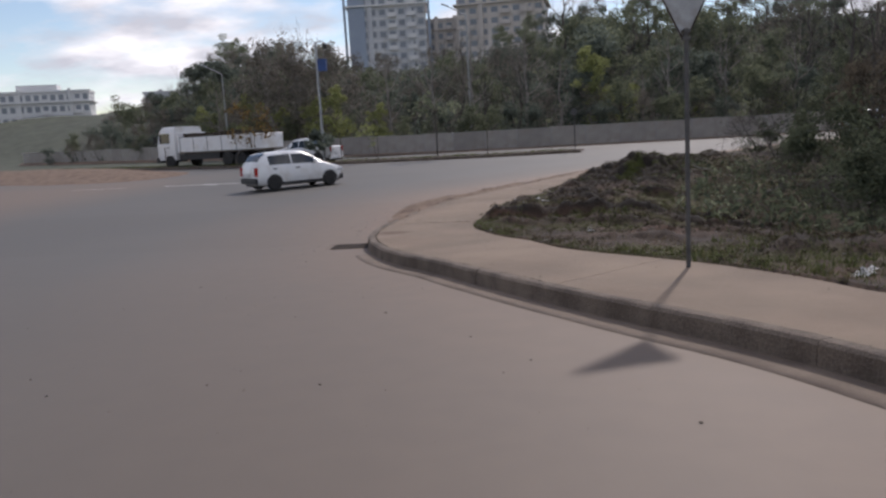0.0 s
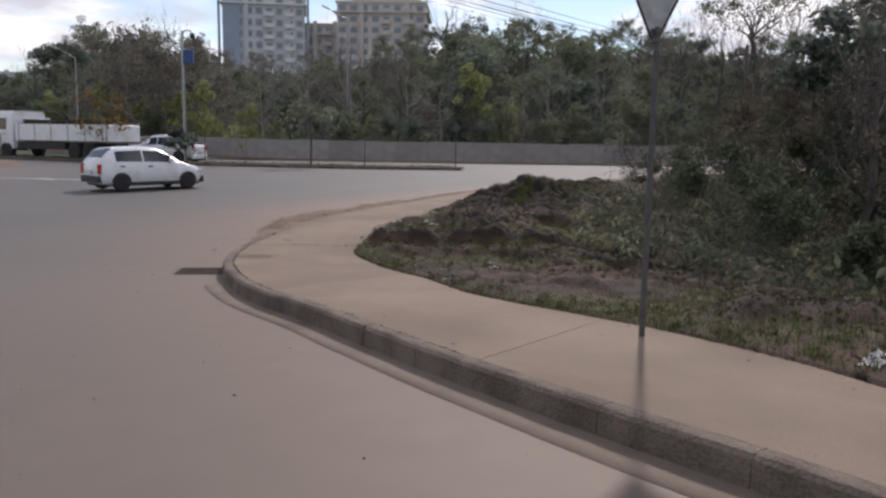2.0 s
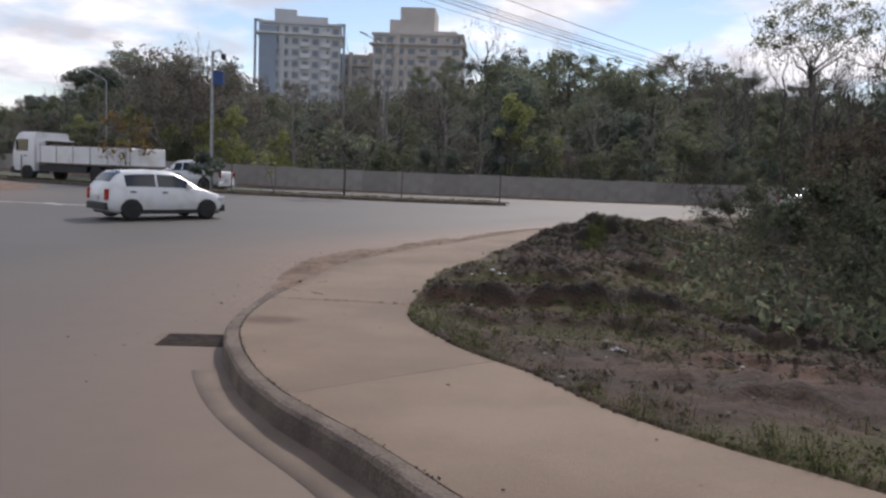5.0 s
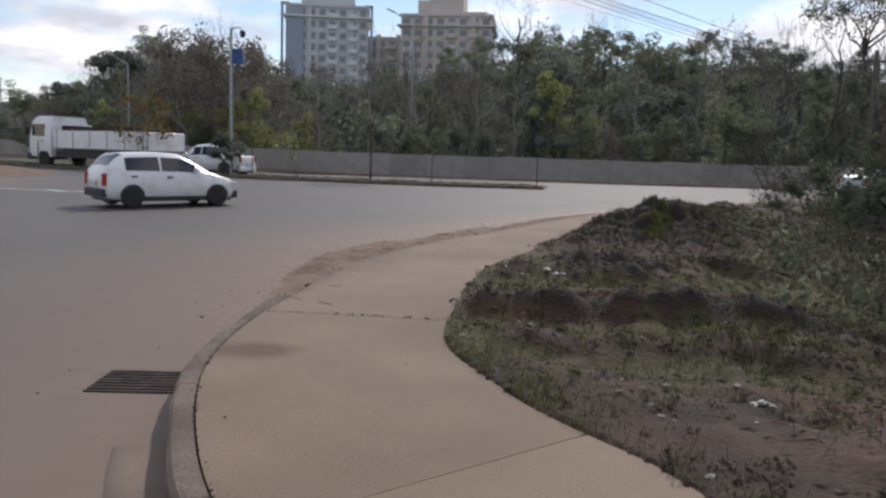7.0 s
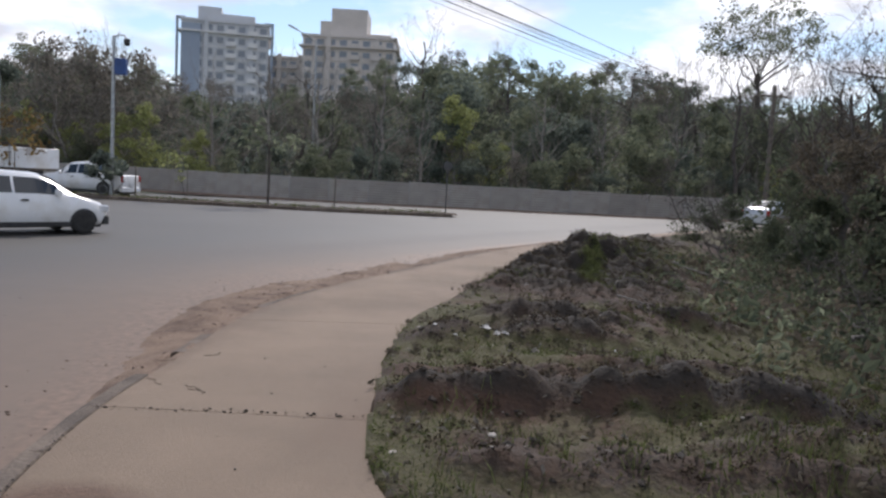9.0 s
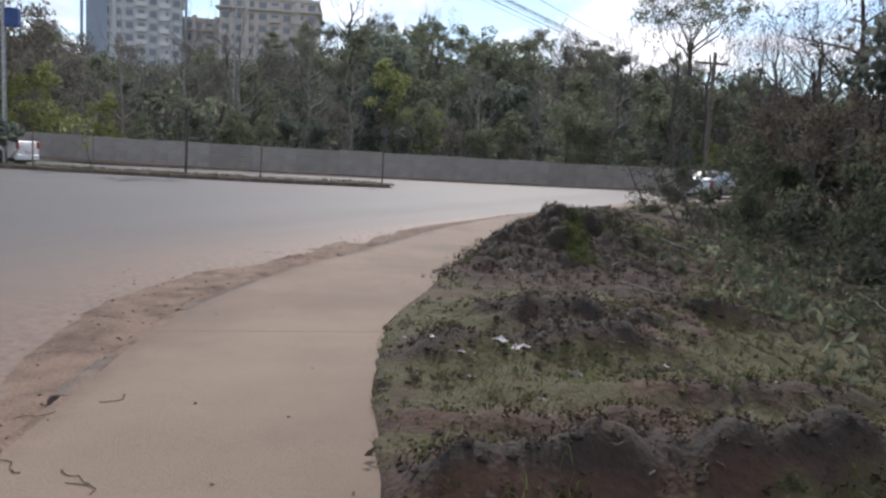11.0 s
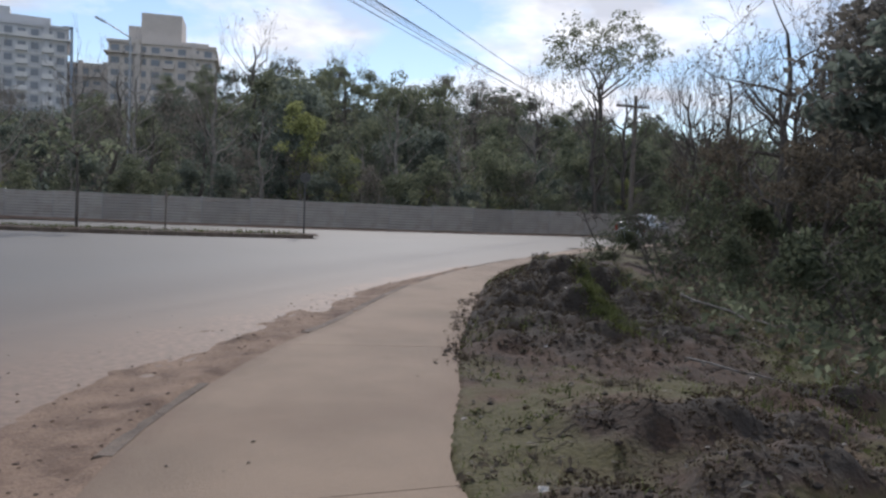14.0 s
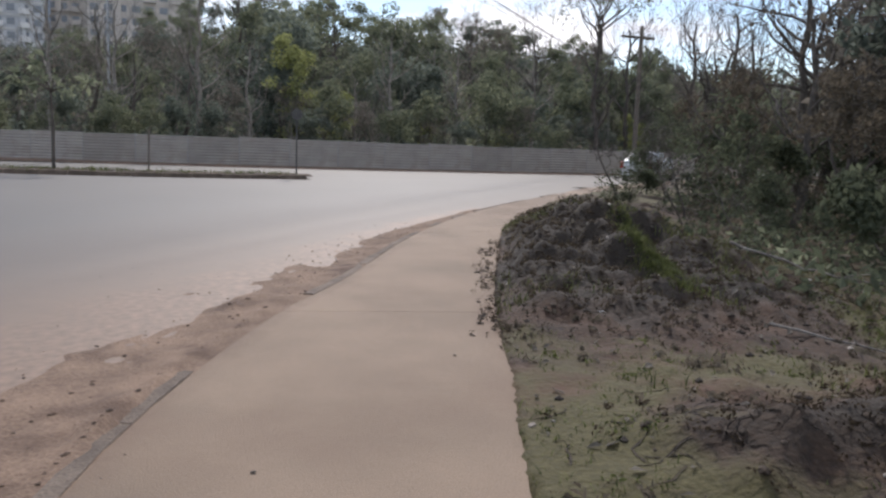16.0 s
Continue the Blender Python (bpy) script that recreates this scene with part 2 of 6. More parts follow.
SIGNBACK = mat("sign back", (0.30, 0.31, 0.32), (0.40, 0.41, 0.42), 5.0, 0.55, 0.1, 40.0, metal=0.3, stain=(0.25, 0.24, 0.22), stain_scale=4.0)
WHITEPAINT = mat("white car paint", (0.72, 0.73, 0.74), (0.8, 0.8, 0.8), 1.0, 0.25, 0.0, spec=0.6, stain=(0.62, 0.6, 0.57), stain_scale=1.2)
SILVERPAINT = mat("silver car paint", (0.42, 0.44, 0.47), (0.5, 0.52, 0.55), 1.0, 0.28, 0.0, metal=0.5, stain=(0.4, 0.39, 0.38))
GLASS = glass_mat("car glass")
TYRE = mat("tyre rubber", (0.015, 0.015, 0.015), (0.04, 0.038, 0.036), 8.0, 0.85, 0.2, 60.0)
BLACKPLASTIC = mat("black plastic", (0.015, 0.015, 0.016), (0.035, 0.035, 0.036), 6.0, 0.6, 0.1, 80.0)
ALLOY = mat("alloy wheel", (0.35, 0.35, 0.36), (0.5, 0.5, 0.51), 8.0, 0.35, 0.0, metal=0.9)
REDLENS = mat("red lamp lens", (0.30, 0.01, 0.01), (0.42, 0.02, 0.015), 5.0, 0.2, 0.0)
CLEARLENS = mat("clear lamp lens", (0.55, 0.56, 0.58), (0.7, 0.7, 0.7), 5.0, 0.15, 0.0)
PLATE = mat("number plate", (0.5, 0.51, 0.52), (0.62, 0.62, 0.62), 9.0, 0.5, 0.0)
ROADPAINT = mat("worn road paint", (0.34, 0.33, 0.31), (0.62, 0.61, 0.58), 6.0, 0.8, 0.2, 60.0, fine=1.0, stain=(0.18, 0.17, 0.16), stain_scale=5.0)
BLUEBOX = mat("blue box paint", (0.02, 0.05, 0.16), (0.03, 0.08, 0.24), 4.0, 0.5, 0.0)
TOWER_GREY = mat("grey tower render", (0.48, 0.49, 0.51), (0.58, 0.59, 0.61), 0.15, 0.85, 0.05, 3.0, stain=(0.44, 0.44, 0.45), stain_scale=0.1)
TOWER_BLUE = mat("blue grey tower render", (0.27, 0.32, 0.40), (0.34, 0.39, 0.46), 0.15, 0.8, 0.05, 3.0)
TOWER_TAN = mat("tan tower render", (0.52, 0.47, 0.43), (0.62, 0.57, 0.53), 0.15, 0.85, 0.05, 3.0, stain=(0.46, 0.42, 0.39), stain_scale=0.12)
TOWER_WHITE = mat("white tower render", (0.62, 0.62, 0.62), (0.72, 0.71, 0.70), 0.15, 0.85, 0.05, 3.0)
# tint lightened towards the walls: haze over the far towers put into the glass
WINDOW_HAZED = glass_mat("window glass with haze", (0.19, 0.21, 0.24), 0.3)
PLASTIC = mat("white plastic litter", (0.40, 0.39, 0.37), (0.62, 0.61, 0.59), 8.0, 0.45, 0.3, 40.0, transl=0.2)
CABLE = mat("black cable", (0.012, 0.012, 0.013), (0.03, 0.03, 0.03), 5.0, 0.6, 0.0)
STONE = mat("small stone", (0.22, 0.19, 0.16), (0.42, 0.38, 0.33), 9.0, 0.9, 0.4, 50.0, per_island=0.5)
PEBBLE = mat("dark grit", (0.04, 0.033, 0.028), (0.12, 0.095, 0.078), 9.0, 0.9, 0.3, 50.0, per_island=0.5)

# ---------------------------------------------------------------- geometry helpers


class MB:
    """Collects vertices and faces for one mesh."""

    def __init__(self):
        self.v, self.f, self.smooth = [], [], False

    def box(self, x0, y0, z0, x1, y1, z1, m=None):
        n = len(self.v)
        pts = [(x, y, z) for z in (z0, z1) for y in (y0, y1) for x in (x0, x1)]
        self.v += [tuple(m @ Vector(p)) for p in pts] if m else pts
        self.f += [(n + a, n + b, n + c, n + d) for a, b, c, d in ((0, 2, 3, 1), (4, 5, 7, 6), (0, 1, 5, 4), (2, 6, 7, 3), (0, 4, 6, 2), (1, 3, 7, 5))]
        return self

    def bevel_box(self, x0, y0, z0, x1, y1, z1, r=0.02, m=None):
        """A box whose top and vertical edges are chamfered."""
        rings = []
        for z, k in ((z0, 0.0), (z1 - r, 0.0), (z1, r)):
            c = r
            rings.append([(x0 + k + c, y0 + k, z), (x1 - k - c, y0 + k, z), (x1 - k, y0 + k + c, z), (x1 - k, y1 - k - c, z),
                          (x1 - k - c, y1 - k, z), (x0 + k + c, y1 - k, z), (x0 + k, y1 - k - c, z), (x0 + k, y0 + k + c, z)])
        return self.loft(rings, True, m)

    def loft(self, rings, caps=True, m=None, closed=True):
        n, k = len(self.v), len(rings[0])
        for ring in rings:
            self.v += [tuple(m @ Vector(p)) for p in ring] if m else [tuple(p) for p in ring]
        for i in range(len(rings) - 1):
            for j in range(k if closed else k - 1):
                a, b = n + i * k + j, n + i * k + (j + 1) % k
                self.f.append((a, b, b + k, a + k))
        if caps:
            self.f.append(tuple(n + j for j in reversed(range(k))))
            self.f.append(tuple(n + (len(rings) - 1) * k + j for j in range(k)))
        return self

    def tube(self, path, radii, sides=6, caps=True):
        rings = []
        for i, p in enumerate(path):
            p = Vector(p)
            a = Vector(path[max(i - 1, 0)]); b = Vector(path[min(i + 1, len(path) - 1)])
            d = (b - a).normalized() if (b - a).length > 1e-6 else Vector((0, 0, 1))
            u = d.cross(Vector((0.31, 0.17, 0.93)) if abs(d.z) < 0.95 else Vector((1, 0, 0))).normalized()
            w = d.cross(u)
            r = radii[i] if hasattr(radii, "__len__") else radii
            rings.append([p + u * (r * math.cos(2 * math.pi * j / sides)) + w * (r * math.sin(2 * math.pi * j / sides)) for j in range(sides)])
        return self.loft(rings, caps)

    def lathe(self, profile, axis="y", sides=20, m=None):
        """profile: (radius, along) pairs, turned about the axis."""
        rings = []
        for r, h in profile:
            ring = []
            for j in range(sides):
                c, s = r * math.cos(2 * math.pi * j / sides), r * math.sin(2 * math.pi * j / sides)
                ring.append((c, h, s) if axis == "y" else (c, s, h))
            rings.append(ring)
        return self.loft(rings, True, m)

    def quad(self, a, b, c, d):
        n = len(self.v)
        self.v += [tuple(a), tuple(b), tuple(c), tuple(d)]
        self.f.append((n, n + 1, n + 2, n + 3))
        return self

    def mesh(self, name, material, smooth=False):
        me = bpy.data.meshes.new(name)
        me.from_pydata(self.v, [], self.f)
        me.materials.append(material)
        if smooth:
            me.polygons.foreach_set("use_smooth", [True] * len(me.polygons))
        me.update()
        return me


def np_mesh(name, verts, faces, material, smooth=False):
    """A mesh out of arrays: faces all of one length."""
    me = bpy.data.meshes.new(name)
    k = faces.shape[1]
    me.vertices.add(len(verts)); me.vertices.foreach_set("co", np.ascontiguousarray(verts, dtype=np.float32).ravel())
    me.loops.add(faces.size); me.loops.foreach_set("vertex_index", np.ascontiguousarray(faces, dtype=np.int32).ravel())
    me.polygons.add(len(faces)); me.polygons.foreach_set("loop_start", np.arange(0, faces.size, k, dtype=np.int32))
    me.polygons.foreach_set("use_smooth", np.full(len(faces), smooth, dtype=bool))
    me.update(calc_edges=True)
    me.materials.append(material)
    return me


def part(name, mb, material, parent, label="", smooth=False):
    me = mb if isinstance(mb, bpy.types.Mesh) else mb.mesh(name, material, smooth)
    ob = new(name, me)
    ob.parent = parent
    if label:
        tagged(ob, label)
    return ob


def thing(name, label, category, group="", kind=""):
    return tagged(new(name), label, category, group, kind)


# ---------------------------------------------------------------- the lie of the land
KERB_LINE = [(9.5, -12.0), (5.2, -2.5), (3.4, 1.2), (2.12, 3.83), (1.59, 4.74), (0.97, 5.59), (0.08, 6.88), (-0.66, 8.05), (-1.35, 9.17), (-1.97, 10.05), (-2.45, 10.97),
             (-2.95, 12.37), (-3.18, 13.6), (-3.25, 15.1), (-3.15, 16.7), (-2.95, 19.0), (-2.45, 21.0), (-1.48, 23.3), (-0.55, 24.9), (1.5, 28.9), (4.4, 33.3), (9.2, 39.0), (14.5, 44.6), (30.0, 57.0)]
GRASS_LINE = [(13.0, -12.0), (8.2, -2.0), (5.4, 2.2), (4.0, 4.3), (3.04, 5.82), (2.67, 6.74), (1.93, 8.04), (0.78, 9.45), (0.33, 10.1), (-0.1, 11.2), (-0.6, 12.1), (-1.16, 13.6), (-1.25, 14.6),
              (-1.19, 16.0), (-1.08, 17.3), (-0.74, 19.3), (-0.12, 21.0), (0.6, 23.0), (1.9, 26.1), (4.2, 30.8), (9.6, 38.2), (15.5, 44.0), (31.0, 56.0)]
SIDE_Y = [-60, -10, 0, 7, 13, 17, 22, 28, 45, 70, 400]
SIDE_Z = [1.6, 0.42, 0.0, -0.31, -0.57, -0.66, -0.67, -0.60, -0.48, -0.40, -0.40]


def smooth_line(pts, step=0.25):
    """A Catmull-Rom curve through the points, at even steps."""
    p = np.array(pts, dtype=float)
    out = []
    for i in range(len(p) - 1):
        a, b, c, d = p[max(i - 1, 0)], p[i], p[i + 1], p[min(i + 2, len(p) - 1)]
        n = max(2, int(np.hypot(*(c - b)) / step))
        for t in np.arange(n) / n:
            out.append(0.5 * (2 * b + (c - a) * t + (2 * a - 5 * b + 4 * c - d) * t * t + (3 * b - a - 3 * c + d) * t ** 3))
    out.append(p[-1])
    q = np.array(out)
    s = np.r_[0, np.cumsum(np.hypot(*np.diff(q, axis=0).T))]
    t = np.arange(0, s[-1], step)
    return np.c_[np.interp(t, s, q[:, 0]), np.interp(t, s, q[:, 1])]


KERB_C, GRASS_C = smooth_line(KERB_LINE), smooth_line(GRASS_LINE)


def side_z(y):
    y = np.asarray(y, dtype=float)
    # a softened table of levels along the way
    return sum(np.interp(y + k, SIDE_Y, SIDE_Z) for k in (-1.5, -0.75, 0, 0.75, 1.5)) / 5


def signed(x, y, line):
    """Distance to a line: positive on its right-hand side, which is the verge's."""
    x, y = np.asarray(x, dtype=float).ravel(), np.asarray(y, dtype=float).ravel()
    a, b = line[:-1], line[1:]
    best = np.full(len(x), 1e9); sign = np.ones(len(x))
    for i in range(0, len(a)):
        d = b[i] - a[i]
        t = np.clip(((x - a[i, 0]) * d[0] + (y - a[i, 1]) * d[1]) / (d @ d), 0, 1)
        ex, ey = x - a[i, 0] - t * d[0], y - a[i, 1] - t * d[1]
        r = ex * ex + ey * ey
        m = r < best
        best[m] = r[m]
        sign[m] = np.where((ex * d[1] - ey * d[0])[m] >= 0, 1, -1)
    return np.sqrt(best) * sign


@functools.lru_cache(maxsize=None)
def lattice(seed):
    return np.random.RandomState(seed).rand(256, 256)


def vnoise(x, y, scale, seed=0):
    """Smooth value noise, vectorised."""
    g = lattice(seed)
    u, v = np.asarray(x) * scale + 1000, np.asarray(y) * scale + 1000
    i, j = np.floor(u).astype(int), np.floor(v).astype(int)
    fu, fv = u - i, v - j
    fu, fv = fu * fu * (3 - 2 * fu), fv * fv * (3 - 2 * fv)
    q = lambda a, b: g[a % 256, b % 256]
    return (q(i, j) * (1 - fu) + q(i + 1, j) * fu) * (1 - fv) + (q(i, j + 1) * (1 - fu) + q(i + 1, j + 1) * fu) * fv


def fbm(x, y, scale, n=4, seed=0):
    return sum(vnoise(x, y, scale * 2 ** k, seed + k) * 0.5 ** (k + 1) for k in range(n)) - 0.5 + 0.5 ** (n + 1)


def kerb_drop(y):
    return np.interp(y, [13.5, 18.0, 21.0], [0.195, 0.10, 0.03])


def road_z(x, y):
    return side_z(y) - kerb_drop(y)


def mound_z(x, y):
    """The heap of dug earth along the edge of the pavement, and the low ridges across the verge."""
    z = 0
    for cx, cy, r, h in ((1.55, 23.9, 0.75, 0.36), (2.5, 24.7, 1.0, 0.56), (3.4, 25.9, 1.15, 0.66), (3.7, 27.3, 1.05, 0.55), (4.7, 28.8, 1.1, 0.5), (5.6, 30.5, 1.2, 0.45), (7.4, 33.0, 1.3, 0.4), (4.6, 25.6, 1.2, 0.3), (0.95, 22.7, 0.6, 0.22), (1.9, 22.4, 0.75, 0.26), (3.1, 22.9, 0.85, 0.3), (4.4, 23.3, 1.0, 0.24)):
        z = z + h * np.exp(-((x - cx) ** 2 + (y - cy) ** 2) / (r * r))
    for (ax, ay), (bx, by), r, h in (((-0.9, 15.3), (4.5, 15.9), 0.34, 0.36), ((-0.4, 18.0), (1.6, 18.5), 0.42, 0.28), ((0.6, 19.3), (2.4, 19.0), 0.45, 0.28), ((-0.5, 14.0), (2.2, 13.6), 0.34, 0.26), ((2.0, 12.2), (5.0, 11.5), 0.4, 0.15), ((1.0, 16.9), (4.5, 17.3), 0.35, 0.2), ((1.6, 14.4), (5.5, 14.8), 0.4, 0.3), ((-0.9, 16.3), (0.6, 16.1), 0.25, 0.16), ((3.2, 8.6), (6.5, 8.0), 0.5, 0.25), ((2.6, 19.9), (5.2, 20.6), 0.4, 0.28)):
        d = np.array([bx - ax, by - ay]); L = d @ d
        t = np.clip(((x - ax) * d[0] + (y - ay) * d[1]) / L, 0, 1)
        ex, ey = x - ax - t * d[0], y - ay - t * d[1] + 0.25 * (vnoise(x, y, 1.3, 9) - 0.5)
        q = (ex ** 2 + (ey * np.where(ey < 0, 1.9, 0.75)) ** 2) / (r * r)
        z = z + h * np.exp(-q) * (0.4 + 0.75 * vnoise(x, y, 0.9, 5) + 0.3 * vnoise(x, y, 3.1, 6))
    return z


def verge_z(x, y, d):
    """The rough verge: level by the pavement, falling into the wooded ravine."""
    x, y, d = np.asarray(x), np.asarray(y), np.asarray(d)
    fall = np.interp(d, [0, 2.5, 6, 14, 40], [0.02, -0.05, -0.5, -2.6, -3.5])
    rough = np.clip(d, 0, 1)
    bumps = 0.16 * fbm(x, y, 0.9, 4, 11) + 0.34 * np.abs(fbm(x, y, 1.7, 4, 21)) * np.clip(vnoise(x, y, 0.55, 23) * 2.4 - 0.5, 0, 2) + 0.09 * fbm(x, y, 4.2, 4, 31) + 0.05 * np.abs(fbm(x, y, 8.0, 2, 37)) - 0.03
    z = side_z(y) + fall + rough * (bumps + 0.02) + mound_z(x, y) * np.clip(d * 3, 0, 1) * (0.68 + 1.0 * fbm(x, y, 3.2, 5, 41))
    return np.where(d < 0, side_z(y) - 0.12, z)


SKY_AZ = [-1.2, -0.62, -0.5, -0.42, -0.36, -0.30, -0.20, -0.08, 0.03, 0.09, 0.2, 0.31, 0.38, 0.54, 1.0]
SKY_EL = [0.05, 0.06, 0.085, 0.122, 0.128, 0.118, 0.100, 0.112, 0.145, 0.162, 0.146, 0.146, 0.136, 0.115, 0.11]


def crown_top(x, y):
    """How high the wood's skyline stands over a spot, seen from the corner of the pavement."""
    x, y = np.asarray(x, dtype=float), np.maximum(np.asarray(y, dtype=float), 20.0)
    return 1.1 + np.interp((x + 1.2) / (y - 9.6), SKY_AZ, SKY_EL) * np.hypot(x + 1.2, y - 9.6)


def hill_z(x, y):
    """The wooded hill behind the fence, which stays below its tree tops."""
    x, y = np.asarray(x, dtype=float), np.asarray(y, dtype=float)
    back = np.maximum(0, -x - 8) * 0.62
    t = np.clip((y - 61 - back) / 52.0, 0, 1)
    t = t * t * (3 - 2 * t)
    yy = np.minimum(y, 113 + back)
    rise = -0.45 + t * (0.75 * crown_top(x, yy) + 0.45)
    return rise - np.clip((y - 120 - back) / 60.0, 0, 1) * 0.25 * rise


def grid_mesh(name, xs, ys, zfun, material, keep=None, attr=None, smooth=True):
    X, Y = np.meshgrid(xs, ys)
    Z = zfun(X.ravel(), Y.ravel())
    nx = len(xs)
    i, j = np.meshgrid(np.arange(nx - 1), np.arange(len(ys) - 1))
    a = (j * nx + i).ravel()
    faces = np.c_[a, a + 1, a + nx + 1, a + nx]
    verts = np.c_[X.ravel(), Y.ravel(), Z]
    if keep is not None:
        k = keep(X.ravel(), Y.ravel())
        faces = faces[k[faces].all(1)]
        used = np.unique(faces)
        remap = np.full(len(verts), -1); remap[used] = np.arange(len(used))
        verts, faces = verts[used], remap[faces]
    me = np_mesh(name, verts, faces, material, smooth)
    if attr:
        for key, fun in attr.items():
            at = me.attributes.new(key, "FLOAT", "POINT")
            at.data.foreach_set("value", np.ascontiguousarray(fun(verts[:, 0], verts[:, 1]), dtype=np.float32))
    return me


def spaced(*spans):
    """Coordinates with a step of their own in each span."""
    out = []
    for a, b, s in spans:
        out += list(np.arange(a, b, s))
    return np.array(out + [spans[-1][1]])


def base_z(x, y):
    d = signed(x, y, GRASS_C)
    near = np.where(d > -0.3, verge_z(x, y, d) - 0.5, road_z(x, y) - 0.35)
    k = np.clip((y - 57.0) / 3.0, 0, 1)
    return near * (1 - k) + np.where(y > 55, hill_z(x, y), 0) * k


ground = tagged(new("ground", grid_mesh("ground", spaced((-1600, -200, 200), (-200, -60, 10), (-60, 70, 3), (70, 200, 10), (200, 1600, 200)),
                                        spaced((-600, -40, 80), (-40, 60, 3), (60, 130, 4), (130, 400, 18), (400, 2400, 200)), base_z, LAND)),
                "brown woodland floor rising to a wooded hill", "ground", kind="structure")


def dust(x, y):
    d = -signed(x, y, KERB_C)
    near = np.interp(d - np.interp(y, [13, 18, 24, 30, 36], [0, 1.2, 1.4, 0.8, 0]), [0, 0.6, 2.0, 5.0], [1.0, 0.85, 0.45, 0.0])
    near *= np.interp(y, [-10, 16, 24, 32, 40], [0.95, 1.0, 1.0, 0.45, 0.25])
    band = 0.34 * np.interp(y + 0.5 * x, [2, 9, 30], [1.0, 0.35, 0.08])
    left = np.clip((-x - 15) / 6, 0, 1) * np.clip((45 - y) / 10, 0, 1) * 0.9
    return np.clip(near + band + left, 0, 1)


def earth_cover(x, y):
    """Where red earth has washed over the road."""
    d = -signed(x, y, KERB_C)
    w = np.interp(y, [12.5, 14.6, 16.5, 18, 21, 24, 26, 29, 33], [0.1, 0.4, 0.9, 1.3, 1.8, 1.8, 1.4, 1.0, 0.5])
    return np.clip(1.45 - 1.05 * d / w, 0, 1) * np.clip((y - 12.5) / 2, 0, 1) * np.clip((36 - y) / 4, 0, 1)


road = tagged(new("road", grid_mesh("road", spaced((-90, -20, 2.0), (-20, -8, 0.8), (-8, 12, 0.25), (12, 70, 2.0)), spaced((-30, -4, 1.0), (-4, 32, 0.25), (32, 60, 0.8)), lambda x, y: road_z(x, y) + 0.003 * fbm(x, y, 0.12, 2, 3), ASPHALT,
                                    keep=lambda x, y: (signed(x, y, GRASS_C) < 0.25) & (y < 57.4), attr={"dust": dust, "earth": earth_cover})),
              "worn grey asphalt road dusted with red earth", "road", kind="structure")

verge = tagged(new("verge", grid_mesh("verge", spaced((-2.2, 5.5, 0.06), (5.5, 7.0, 0.12), (7.0, 14.0, 0.3), (14, 60, 1.5)), spaced((-12, 4, 0.5), (4, 9, 0.12), (9, 27, 0.06), (27, 32, 0.12), (32, 57, 0.5)),
                                      lambda x, y: verge_z(x, y, signed(x, y, GRASS_C)), SOIL,
                                      keep=lambda x, y: signed(x, y, GRASS_C) > -0.3,
                                      attr={"moss": lambda x, y: np.clip(0.55 + 1.15 * fbm(x, y, 0.45, 3, 55) + 0.22 * np.clip(1 - np.abs(y - 19.5) / 2.5, 0, 1) - 0.35 * np.clip(1 - np.hypot((x - 1.8) / 1.8, (y - 11.8) / 1.3), 0, 1) - 0.38 * np.clip((14.2 - y) / 1.5, 0, 1) * np.clip((y - 9.5) / 1.0, 0, 1) - 0.2 * np.clip((9.5 - y) / 2.5, 0, 1) - 0.55 * np.clip(mound_z(x, y) * 3.5, 0, 1) * np.clip((4.4 - x) / 1.0, 0, 1), 0, 1),
                                            # dark over the heap and ridges: dug soil plus painted shade
                                            "dug": lambda x, y: np.clip(2.6 * mound_z(x, y) - 0.15, 0, 0.75) * np.clip(1.3 - 0.5 * (x > 4.2) * (y > 24), 0, 1)})),
               "rough earth verge with moss and clods", "verge", kind="structure")

# ---------------------------------------------------------------- pavement, kerb, gutter


def at_len(line, s):
    """Point and unit tangent at a length along a line of even steps of 0.25."""
    k = min(max(s / 0.25, 0), len(line) - 1.001)
    i = int(k)
    p = line[i] + (line[i + 1] - line[i]) * (k - i)
    a, b = line[max(i - 1, 0)], line[min(i + 2, len(line) - 1)]
    return p, (b - a) / np.hypot(*(b - a))


def nearest_s(line, x, y):
    return int(np.argmin((line[:, 0] - x) ** 2 + (line[:, 1] - y) ** 2)) * 0.25


# stations across the pavement: a kerb point paired with a grass-edge point
KERB_W = 0.13
JOINTS = [((9.5, -12.0), (13.0, -12.0)), ((5.2, -2.5), (8.2, -2.0)), ((3.4, 1.2), (5.4, 2.2)), ((0.1, 6.85), (1.6, 8.4)), ((-1.95, 10.05), (-0.35, 11.6)),
          ((-3.24, 15.1), (-1.19, 15.0)), ((-2.95, 19.0), (-0.72, 19.0)), ((-1.48, 23.3), (0.6, 23.0)), ((1.5, 28.9), (3.2, 28.8)), ((4.4, 33.3), (6.0, 33.3)), ((9.2, 39.0), (10.2, 38.9)), ((14.5, 44.6), (15.4, 43.9)), ((29.8, 56.9), (30.8, 55.9))]
pavement = thing("pavement", "dusty tan concrete pavement with cracked joints", "pavement", kind="structure")
rng = random.Random(7)
